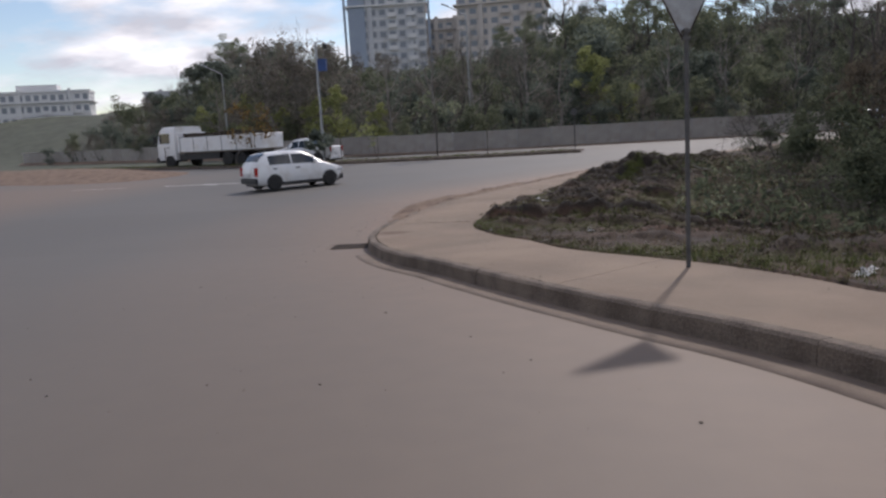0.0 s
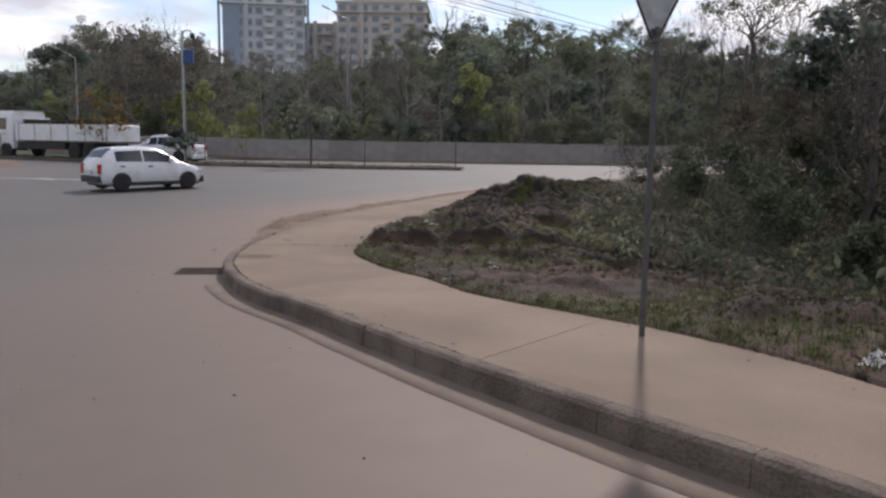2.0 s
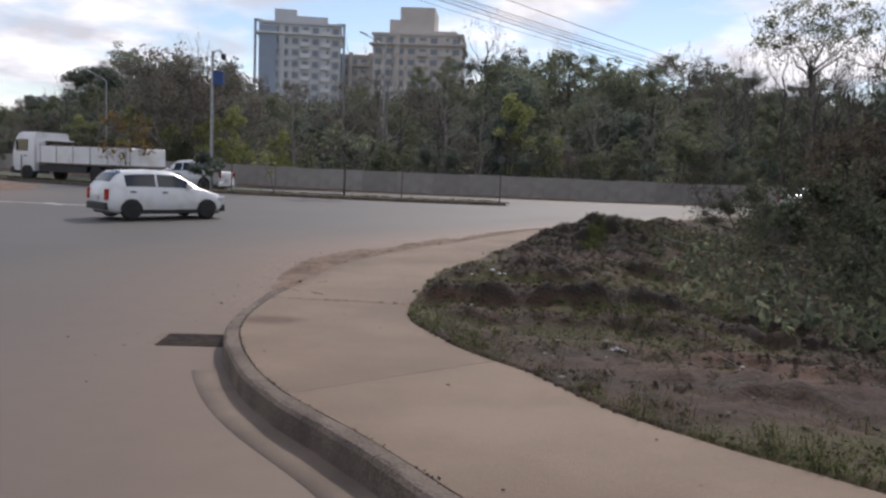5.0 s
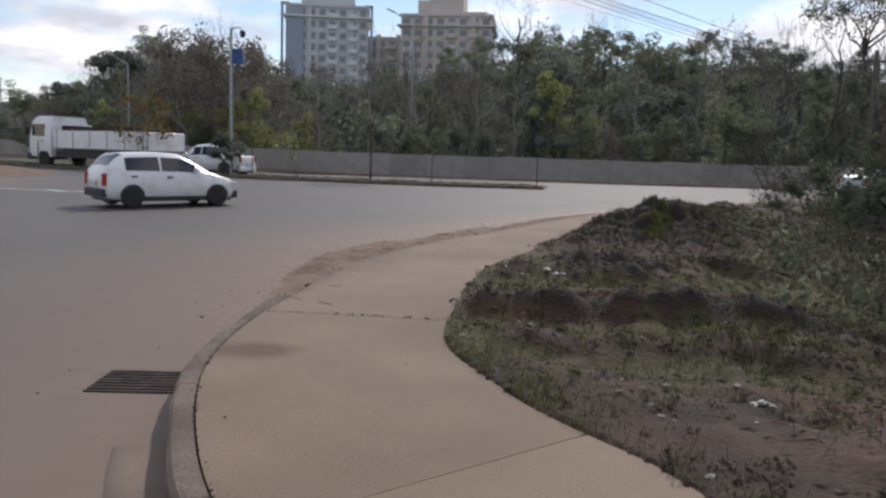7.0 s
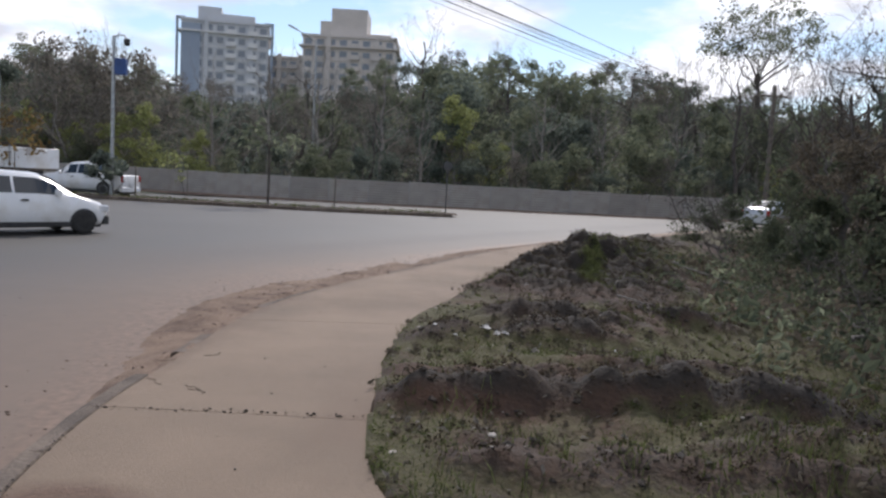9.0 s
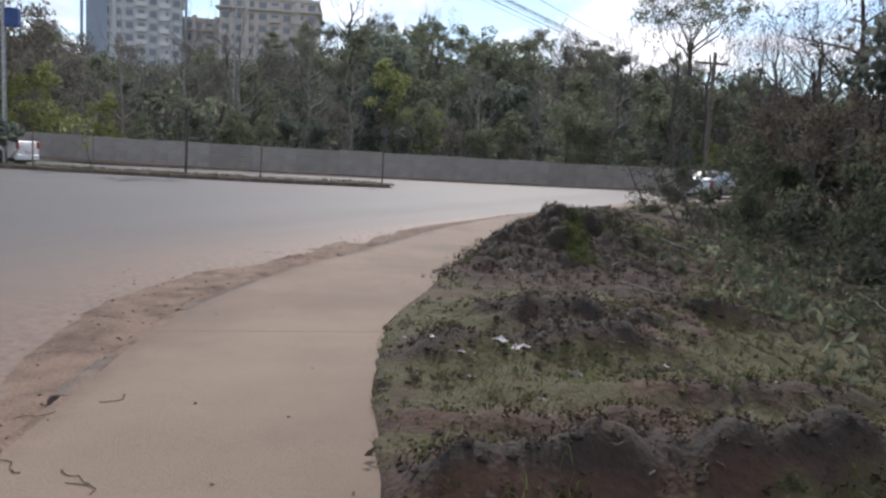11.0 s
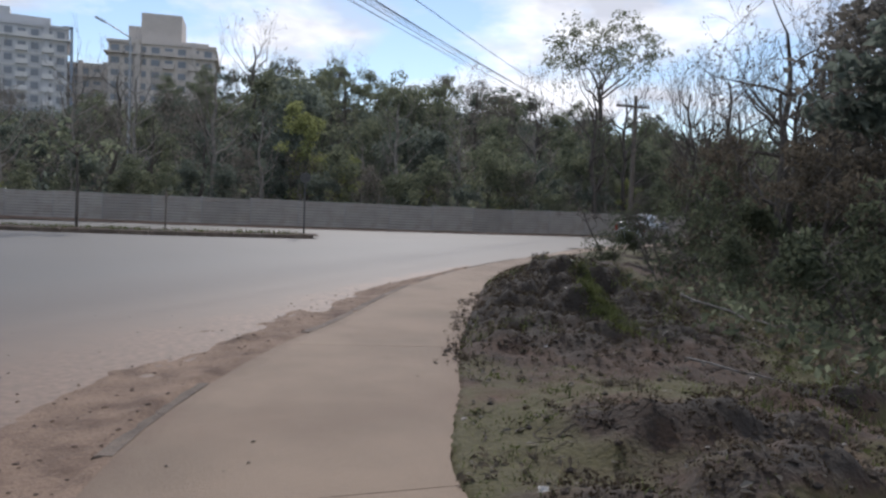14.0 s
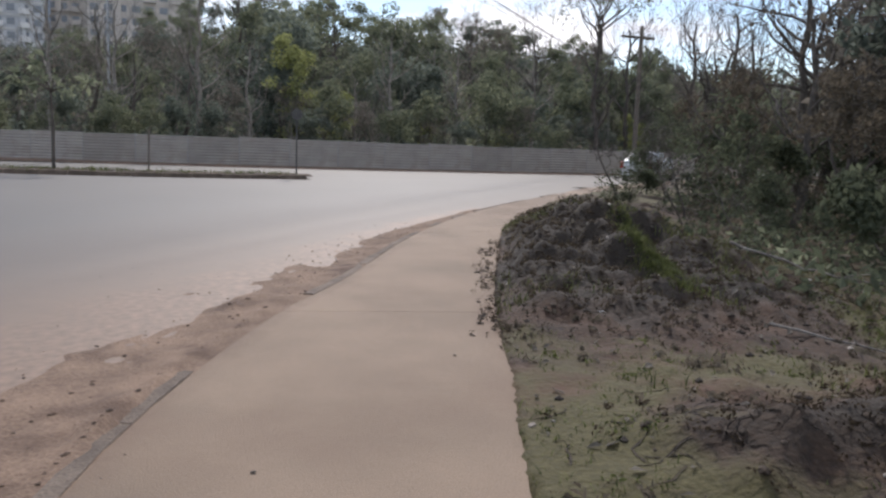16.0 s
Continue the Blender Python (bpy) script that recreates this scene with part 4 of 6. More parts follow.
FENCE_LINE = smooth_line([(-75, 104), (-41, 79), (-26, 67.5), (-15, 61.4), (-3, 57.8), (8, 57.0), (20, 57.6), (34, 59.5), (60, 66)], 0.25)
fence = thing("fence", "long grey corrugated sheet fence on steel posts", "fence", kind="structure")
L = 2.5
step = int(L / 0.25)
mb = MB()
rows = []
H = 1.45
for k in range(41):
    z = H * k / 40
    off = 0.022 * (1 if (k % 4) in (1, 2) else -1) * (1 if 0 < k < 40 else 0)
    rows.append([(0.01, off, z), (L - 0.01, off, z)])
mb.loft(rows, False, None, closed=False)
sheet = mb.mesh("sheet", FENCE)
postm = MB().bevel_box(-0.035, 0.02, -0.1, 0.035, 0.09, H + 0.04, 0.008).mesh("post", STEEL)
fr_ = random.Random(5)
for i in range(0, len(FENCE_LINE) - step, step):
    a, b = FENCE_LINE[i], FENCE_LINE[i + step]
    z = max(float(road_z(*a)), -0.5) + float(np.interp(a[1], [57, 104], [0.0, 0.3]))
    m = pose(a[0], a[1], z + fr_.uniform(-0.03, 0.03), 0, fr_.uniform(-0.3, 0.3), math.degrees(math.atan2(b[1] - a[1], b[0] - a[0])))
    o = part("sheet", sheet, FENCE, fence); o.matrix_basis = m
    o = part("post", postm, STEEL, fence); o.matrix_basis = m
# strip of ground at the fence's foot, so that it stands on something
mb = MB()
mb.loft([[(p[0], p[1] - 1.5, max(float(road_z(*p)), -0.5) + 0.01), (p[0], p[1] - 0.6, max(float(road_z(*p)), -0.5) + 0.08 + float(np.interp(p[1], [57, 104], [0.0, 0.3]))), (p[0], p[1] + 6.0, max(float(road_z(*p)), -0.5) + 0.0)] for p in FENCE_LINE[::6]], False, None, closed=False)
tagged(new("fence_bank", mb.mesh("fence_bank", REDDIRT, True)), "strip of bare earth along the foot of the fence", "earth", kind="structure")

# worn road paint
pm = MB()
for x0, y0, x1, y1, w in ((-17.5, 33.4, -13.5, 33.0, 0.28), (-12.6, 33.0, -9.8, 33.4, 0.16), (-22.5, 34.0, -19.5, 33.6, 0.16), (-15.6, 33.6, -14.6, 32.6, 0.3)):
    d = np.array([x1 - x0, y1 - y0]); nrm = np.array([-d[1], d[0]]) / np.hypot(*d) * w / 2
    rows = []
    for t in np.linspace(0, 1, 9):
        p = np.array([x0, y0]) + d * t
        j = 0.75 + 0.5 * random.Random(int(t * 100) + int(x0)).random()
        rows.append([(p[0] - nrm[0] * j, p[1] - nrm[1] * j, mz(*p) + 0.012), (p[0] + nrm[0] * j, p[1] + nrm[1] * j, mz(*p) + 0.012)])
    pm.loft(rows, False, None, closed=False)
tagged(new("road_marking", pm.mesh("road_marking", ROADPAINT)), "worn white paint arrow and dashes on asphalt", "road marking", kind="structure")

def crumbs_on(line, n, spread):
    def place(r):
        k = r.randint(len(line) - 1)
        t = r.rand()
        return np.array(line[k]) * (1 - t) + np.array(line[k + 1]) * t + r.randn(2) * spread
    return place


tagged(new("joint_crumbs", clod_cloud("joint_crumbs", 110, crumbs_on([(-3.1, 15.08), (-2.2, 15.1), (-1.2, 15.02)], 0, 0.035), (0.003, 0.014), CLOD, lambda x, y: side_z(y) + 0.004, 0.2, 0.6, 15)), "earth and crumbs filling the pavement joint", "dirt", kind="stuff")
tagged(new("kerb_crumbs", clod_cloud("kerb_crumbs", 260, crumbs_on([tuple(KERB_C[i] + np.array([0.13, 0.05])) for i in range(int(nearest_s(KERB_C, 0.08, 6.9) / 0.25), int(nearest_s(KERB_C, -3.2, 15.0) / 0.25))], 0, 0.014), (0.003, 0.010), CLOD, lambda x, y: side_z(y) + 0.004, 0.2, 0.6, 16)), "dark crumbs along the back of the kerb", "dirt", kind="stuff")


def crack_web(name, centre, spread, n, length, width, zfun, material, seed, label, lift=0.006):
    """Thin jagged cracks that hug the ground."""
    r = np.random.RandomState(seed)
    mb = MB()
    for _ in range(n):
        x, y = centre[0] + r.randn() * spread[0], centre[1] + r.randn() * spread[1]
        a = r.uniform(0, 6.28)
        rows = []
        k = r.randint(5, 11)
        for i in range(k):
            w = width * (1 - 0.7 * i / k) * r.uniform(0.5, 1.3)
            z = float(zfun(np.array([x]), np.array([y]))[0]) + lift
            rows.append([(x - math.sin(a) * w, y + math.cos(a) * w, z), (x, y, z - 0.003), (x + math.sin(a) * w, y - math.cos(a) * w, z)])
            a += r.randn() * 0.55
            x, y = x + math.cos(a) * length / k, y + math.sin(a) * length / k
        mb.loft(rows, False, None, closed=False)
    tagged(new(name, mb.mesh(name, material)), label, "cracks", kind="structure")


crack_web("mud_cracks", (0.45, 19.7), (0.5, 0.4), 26, 0.40, 0.009, verge_top, CLOD, 4, "dark cracks in the dried mud of the verge")
crack_web("mud_cracks", (1.2, 12.6), (0.7, 0.5), 30, 0.35, 0.007, verge_top, CLOD, 5, "dark cracks in the bare earth")
crack_web("pavement_cracks", (-2.9, 15.9), (0.15, 0.5), 5, 0.3, 0.005, lambda x, y: side_z(y) + 0.008 * fbm(x, y, 0.8, 2, 71), CLOD, 7, "fine dark cracks in the pavement", 0.005)

# ---------------------------------------------------------------- trees


def branches(mb, p, d, length, radius, depth, r, spread=0.6, tips=None, sides=5, up=0.15, kids=(2, 3), curl=0.25):
    """A tapered limb that forks on into smaller ones."""
    n = 4
    path, radii = [p], [radius]
    q, v = Vector(p), Vector(d)
    for i in range(n):
        v = (v + Vector((r.gauss(0, curl), r.gauss(0, curl), r.gauss(0, curl * 0.6) + up * 0.4))).normalized()
        q = q + v * (length / n)
        path.append(tuple(q)); radii.append(radius * (1 - 0.5 * (i + 1) / n))
    mb.tube(path, [max(q_, 0.006) for q_ in radii], sides if depth > 2 else 3, caps=False)
    if depth == 0:
        if tips is not None:
            tips.append(path[-1])
        return
    for k in range(r.randint(*kids)):
        j = n if k == 0 else r.randint(2, n)
        w = (v + Vector((r.gauss(0, spread), r.gauss(0, spread), r.gauss(0, spread * 0.5) + up))).normalized()
        branches(mb, path[j], w, length * r.uniform(0.6, 0.82), radii[j] * (0.8 if k == 0 else 0.6), depth - 1, r, spread, tips, sides, up, kids, curl)
    if tips is not None and depth < 3:
        tips.append(path[-1])


def leaf_mesh(name, centres, radii, per, size, material, seed, flat=0.75):
    """Many small bent leaf sprays round the given centres."""
    r = np.random.RandomState(seed)
    c = np.repeat(np.asarray(centres, dtype=float), per, 0)
    rad = np.repeat(np.asarray(radii, dtype=float), per)
    n = len(c)
    u = r.randn(n, 3)
    u /= np.linalg.norm(u, axis=1)[:, None]
    rr = rad * (0.35 + 0.75 * r.rand(n) ** 0.6)
    P = c + u * rr[:, None] * np.array([1, 1, flat])
    nrm = u + 0.8 * r.randn(n, 3)
    nrm /= np.linalg.norm(nrm, axis=1)[:, None]
    a = np.cross(nrm, r.randn(n, 3)); a /= np.linalg.norm(a, axis=1)[:, None]
    b = np.cross(nrm, a)
    s = (size * (0.5 + r.rand(n)))[:, None]
    V = np.stack([P - a * s, P - b * s * 0.45 + nrm * s * 0.15, P + a * s, P + b * s * 0.45 + nrm * s * 0.15], 1).reshape(-1, 3)
    F = np.arange(n)[:, None] * 4 + np.array([[0, 1, 2, 3]])
    return np_mesh(name, V, F, material)


def leafy_tree(h, w, seed, leaf, size, per, label, group="wood behind the fence", trunk_h=0.25, clumps=22, bark=None, name="tree", low=0.12):
    r = random.Random(seed)
    t = thing(name, label, "tree", group)
    mb = MB()
    tips = []
    branches(mb, (0, 0, -0.4), (r.gauss(0, 0.05), r.gauss(0, 0.05), 1), h * 0.42, h * 0.022, 3, r, 0.55, tips, 5, 0.2)
    part("trunk", mb, bark or BARK, t, smooth=True)
    cs, rs_ = [], []
    for i in range(clumps):
        k = r.random()
        z = h * (low + (0.94 - low) * k)
        belly = math.sin(math.pi * min(max((k * 0.85 + 0.12), 0), 1)) ** 0.7
        a, d = r.uniform(0, 6.28), w * 0.5 * belly * math.sqrt(r.random())
        cs.append((d * math.cos(a), d * math.sin(a), z)); rs_.append(w * r.uniform(0.10, 0.24))
    for tip in tips[:10]:
        cs.append(tip); rs_.append(w * 0.13)
    part("crown", leaf_mesh("crown", cs, rs_, per, size, leaf, seed), leaf, t)
    return t


def bare_tree(h, seed, label, group="bare trees", depth=4, spread=0.6, pods=0, bark=None, lean=(0, 0), up=0.15, curl=0.25, first=0.3, limbs=9, thick=0.017):
    """A leafless tree: one wandering trunk, crooked limbs up its length, twigs."""
    r = random.Random(seed)
    t = thing("bare_tree", label, "tree", group)
    mb, tips = MB(), []
    path, radii = [(0, 0, -0.5)], [h * thick]
    x = y = 0.0
    n = 9
    for i in range(1, n + 1):
        x += r.gauss(lean[0], 0.035) * h * 0.1 + r.gauss(0, 0.012) * h
        y += r.gauss(lean[1], 0.035) * h * 0.1 + r.gauss(0, 0.012) * h
        path.append((x, y, h * 0.8 * i / n)); radii.append(h * thick * (1 - 0.72 * i / n))
    mb.tube(path, radii, 7, caps=False)
    for k in range(limbs):
        f = first + (1 - first) * (k + r.random() * 0.6) / limbs
        i = min(n, max(1, int(round(f * n))))
        a = k * 2.4 + r.uniform(-0.5, 0.5)
        branches(mb, path[i], (math.cos(a), math.sin(a), 0.25 + up + 0.9 * (i == n)), h * r.uniform(0.15, 0.24) * (1.15 - 0.4 * f), radii[i] * 0.62, depth - 1, r, spread, tips, 5, up, (2, 3), curl)
    part("trunk", mb, bark or BARK, t, smooth=True)
    if pods:
        k = [tips[i] for i in range(0, len(tips), max(1, len(tips) // pods))]
        part("last_leaves", leaf_mesh("last_leaves", k, [0.3] * len(k), 3, 0.09, LEAF_BROWN_HAZED, seed), LEAF_BROWN_HAZED, t, "sparse brown leaves and pods")
    return t


def put(ob, x, y, z=None, rz=0.0, s=1.0):
    if z is None:
        z = float(hill_z(x, y)) if y > 56 else float(verge_z(x, y, float(signed([x], [y], GRASS_C)[0])))
    m = pose(x, y, z, 0, 0, rz) @ Matrix.Diagonal((s, s, s * (1 + 0.0), 1))
    ob.matrix_basis = m
    return ob


def copied(ob, x, y, rz, s, z=None):
    if z is None:
        z = float(hill_z(x, y)) if y > 56 else float(verge_z(x, y, float(signed([x], [y], GRASS_C)[0])))
    c = copy_thing(ob, pose(x, y, z, 0, 0, rz))
    c.scale = (s, s, s)
    return c


forest_r = random.Random(42)
kinds = [
    leafy_tree(10, 6.5, 1, LEAF_DARK_HAZED, 0.19, 90, "tall dark evergreen tree in the wood", clumps=26, low=0.04),
    leafy_tree(10, 6.0, 2, LEAF_OLIVE_HAZED, 0.18, 84, "olive green leafy tree in the wood", clumps=24, low=0.05),
    leafy_tree(10, 4.6, 3, LEAF_DARK_HAZED, 0.19, 88, "narrow dark evergreen tree in the wood", clumps=28, low=0.03),
    leafy_tree(10, 6.5, 4, LEAF_BROWN_HAZED, 0.15, 64, "thin brownish winter tree in the wood", clumps=24, bark=BARK_PALE, low=0.08),
    leafy_tree(10, 7.5, 5, LEAF_OLIVE_HAZED, 0.2, 82, "broad olive tree with uneven crown", clumps=26, low=0.05),
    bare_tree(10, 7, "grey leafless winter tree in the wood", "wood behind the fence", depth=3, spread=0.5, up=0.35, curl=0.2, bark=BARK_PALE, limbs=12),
]
spots = []
for row_y, step, jit, f0, f1 in ((60.6, 2.3, 0.7, 0.22, 0.40), (62.5, 3.0, 1.2, 0.34, 0.62), (67, 3.4, 1.8, 0.5, 0.82), (74, 3.8, 2.2, 0.62, 0.95), (82, 3.8, 2.5, 0.75, 1.0), (91, 3.9, 2.5, 0.88, 1.06), (100, 3.9, 3, 0.92, 1.1), (110, 4.2, 3, 0.96, 1.12)):
    x = -64.0
    while x < 66:
        y = row_y + forest_r.uniform(-jit, jit) + max(0, -x - 8) * 0.62 + max(0, x - 25) * 0.2
        xx = x + forest_r.uniform(-1.2, 1.2)
        s = (float(crown_top(xx, y)) * forest_r.uniform(f0, f1) - float(hill_z(xx, y))) / 10.0
        spots.append((xx, y, max(s, forest_r.uniform(0.22, 0.38))))
        x += step * forest_r.uniform(0.7, 1.35)
first = [True] * len(kinds)
for x, y, s in spots:
    k = forest_r.choice((0, 0, 1, 1, 2, 3, 3, 4, 5, 5))
    if first[k]:
        first[k] = False
        put(kinds[k], x, y, None, forest_r.uniform(0, 360), s)
    else:
        copied(kinds[k], x, y, forest_r.uniform(0, 360), s)

for x, y, s in ((-12.5, 64.0, 0.95), (-9.0, 64.5, 1.05), (-5.6, 63.5, 1.0), (-1.2, 64.0, 1.1), (1.6, 63.0, 0.8), (10.0, 63.5, 0.95), (14.5, 64.0, 0.9), (19.5, 63.0, 0.85), (-22.0, 70.0, 0.9), (-33.0, 77.0, 0.9)):
    copied(kinds[5], x, y, forest_r.uniform(0, 360), s)

for k, x, y, s in ((3, -24.0, 71.0, 1.08), (3, -21.4, 70.0, 1.0), (3, -19.3, 68.5, 0.95), (5, -26.2, 72.5, 1.1), (5, -22.6, 70.5, 1.15), (3, -28.0, 74.0, 0.95)):
    copied(kinds[k], x, y, forest_r.uniform(0, 360), s)

# low growth over the hillside between the trees
hu = np.random.RandomState(83)
for mtl, n, sz, lab in ((LEAF_OLIVE_HAZED, 1900, 0.24, "low olive undergrowth on the wooded hillside"), (LEAF_BROWN_HAZED, 1500, 0.22, "brown winter undergrowth on the wooded hillside"), (LEAF_DARK_HAZED, 1400, 0.24, "dark evergreen undergrowth on the wooded hillside")):
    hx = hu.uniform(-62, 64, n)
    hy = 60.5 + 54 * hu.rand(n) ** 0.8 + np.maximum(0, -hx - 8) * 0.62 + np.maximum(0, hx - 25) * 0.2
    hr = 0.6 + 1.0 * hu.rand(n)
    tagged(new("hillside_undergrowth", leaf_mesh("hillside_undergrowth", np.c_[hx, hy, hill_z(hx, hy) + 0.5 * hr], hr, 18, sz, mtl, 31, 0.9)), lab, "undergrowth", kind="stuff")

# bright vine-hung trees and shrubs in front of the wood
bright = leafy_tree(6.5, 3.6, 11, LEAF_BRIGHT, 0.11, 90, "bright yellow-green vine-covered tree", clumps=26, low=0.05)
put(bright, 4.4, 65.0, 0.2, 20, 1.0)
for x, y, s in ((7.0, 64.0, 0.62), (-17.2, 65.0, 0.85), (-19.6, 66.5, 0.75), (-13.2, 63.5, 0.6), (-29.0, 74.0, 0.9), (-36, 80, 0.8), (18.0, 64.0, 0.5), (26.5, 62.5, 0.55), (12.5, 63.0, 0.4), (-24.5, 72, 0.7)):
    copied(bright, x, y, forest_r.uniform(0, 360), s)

# flat-topped pine on the skyline
pine = thing("umbrella_pine", "dark flat-topped pine on the skyline", "tree", "skyline trees")
mb, tips = MB(), []
branches(mb, (0, 0, -0.5), (0.05, 0, 1), 5.0, 0.24, 3, random.Random(4), 0.7, tips, 6, 0.25)
part("trunk", mb, BARK, pine, smooth=True)
rp = random.Random(8)
cs = []
for _ in range(46):
    a_, q_ = rp.uniform(0, 6.28), math.sqrt(rp.random())
    cs.append((3.1 * q_ * math.cos(a_), 3.1 * q_ * math.sin(a_), 6.9 + 2.4 * math.sqrt(1 - 0.9 * q_ * q_) * rp.uniform(0.55, 1.0)))
part("crown", leaf_mesh("crown", cs, [rp.uniform(0.55, 0.95) for _ in cs], 90, 0.17, LEAF_DARK_HAZED, 77, 0.6), LEAF_DARK_HAZED, pine)
put(pine, -40.3, 92, 1.6, 0, 1.0)

# the airy tall tree by the utility pole, and the bare ones round it
airy = thing("airy_tree", "tall tree with an airy rounded crown of small leaves", "tree", "trees by the ravine")
mb, tips = MB(), []
mb.tube([(0, 0, -0.5), (0.2, 0, 4.5), (-0.1, 0.1, 9.0)], [0.3, 0.24, 0.17], 7, caps=False)
ra = random.Random(21)
for k in range(8):
    branches(mb, (-0.1, 0.1, 8.8 - 0.35 * (k % 3)), (math.cos(k * 0.8), math.sin(k * 0.8), 1.0), 3.0, 0.11, 3, ra, 0.5, tips, 5, 0.12)
part("trunk", mb, BARK, airy, smooth=True)
cs = []
for _ in range(46):
    a_, e_ = ra.uniform(0, 6.28), math.asin(ra.uniform(-0.35, 1.0))
    k = ra.uniform(0.7, 1.05)
    cs.append((5.0 * k * math.cos(a_) * math.cos(e_), 5.0 * k * math.sin(a_) * math.cos(e_), 11.6 + 4.4 * k * math.sin(e_)))
part("crown", leaf_mesh("crown", cs + tips[::3], [ra.uniform(0.5, 1.1) for _ in cs] + [0.6] * len(tips[::3]), 46, 0.13, LEAF_OLIVE_HAZED, 22), LEAF_OLIVE_HAZED, airy)
put(airy, 31.6, 76.0, 2.4, 30, 1.0)
for x, y, s in ((29.5, 71.5, 0.85), (33.0, 72.5, 0.9), (31.2, 69.5, 0.72)):
    copied(kinds[1], x, y, forest_r.uniform(0, 360), s)

bare = [bare_tree(15.0, 31, "large leafless tree with crooked branches and a few pods", depth=5, pods=130, spread=0.6, lean=(0.02, 0), curl=0.32, first=0.45, limbs=9, up=0.12),
        bare_tree(11.0, 33, "slender leafless tree with fine twigs", depth=4, spread=0.5, curl=0.22, pods=40, up=0.3, first=0.35),
        bare_tree(9.0, 35, "small leafless tree with upright branches", depth=4, spread=0.45, up=0.45, first=0.3)]
put(bare[0], 22.1, 41.9, -3.0, 40, 1.0)
for k, x, y, s, z in ((3, 21.0, 34.6, 1.2, -3.2), (3, 23.5, 37.0, 1.35, -3.2), (2, 20.6, 32.0, 1.1, -3.2), (3, 26.0, 39.5, 1.3, -3.2), (0, 25.5, 36.0, 1.2, -3.3), (3, 28.5, 44.0, 1.1, -3.0)):
    copied(kinds[k], x, y, forest_r.uniform(0, 360), s, z)
for k, x, y, s, z in ((1, 19.6, 39.5, 1.0, -3.0), (2, 21.6, 40.2, 1.2, -3.0), (1, 24.6, 43.5, 1.2, -3.0), (2, 26.5, 44.5, 1.4, -3.0), (0, 27.0, 41.0, 0.9, -3.1), (2, 18.6, 43.5, 1.0, -2.6), (1, 22.6, 36.5, 1.1, -3.1)):
    copied(bare[k], x, y, forest_r.uniform(0, 360), s, z)
put(bare[1], 26.5, 62.5, -0.8, 10, 1.1)
put(bare[2], 16.5, 41.0, -2.6, 70, 1.0)
for k, x, y, s, z in ((1, 30.0, 62.0, 1.2, -1.0), (2, 23.5, 61.0, 1.35, -1), (1, 27.5, 47.5, 1.25, -3), (0, 30.5, 45.0, 0.95, -3), (2, 23.0, 49.0, 1.15, -2.5), (1, 13.5, 33.5, 0.8, -2.6), (2, 25.0, 40.0, 1.3, -3.0), (1, 17.0, 28.0, 0.9, -3.2), (0, 25.0, 33.5, 0.85, -3.4), (2, 12.2, 22.0, 0.95, -2.7), (1, 14.0, 17.5, 0.9, -2.8), (0, 19.5, 19.0, 0.75, -3.3), (2, 9.5, 15.0, 0.7, -2.0), (1, 34.5, 62.0, 1.3, -1), (2, 18.5, 36.5, 1.1, -2.9), (1, 23.0, 47.0, 1.0, -2.8), (2, 27.0, 36.0, 1.3, -3.2),
                      (1, 3.4, 88.0, 1.2, 4.2), (1, 13.5, 100.0, 1.0, 6.0), (2, 11.0, 99.0, 1.2, 6.0), (1, -8.5, 80.0, 1.0, 1.2), (2, -23.0, 74.0, 1.15, 0.2), (1, -27.0, 77.0, 1.0, 0.3), (2, -41.0, 88.0, 1.0, 0.3), (1, 24.0, 85.0, 1.1, 2.5), (2, 30.0, 84.0, 1.3, 2.0), (2, -4.5, 66.0, 0.8, 0.0), (1, -2.0, 64.5, 0.7, 0.0), (1, 22.0, 70.0, 1.0, 0.5), (2, 6.5, 64.0, 0.7, 0.0)):
    copied(bare[k], x, y, forest_r.uniform(0, 360), s, z)

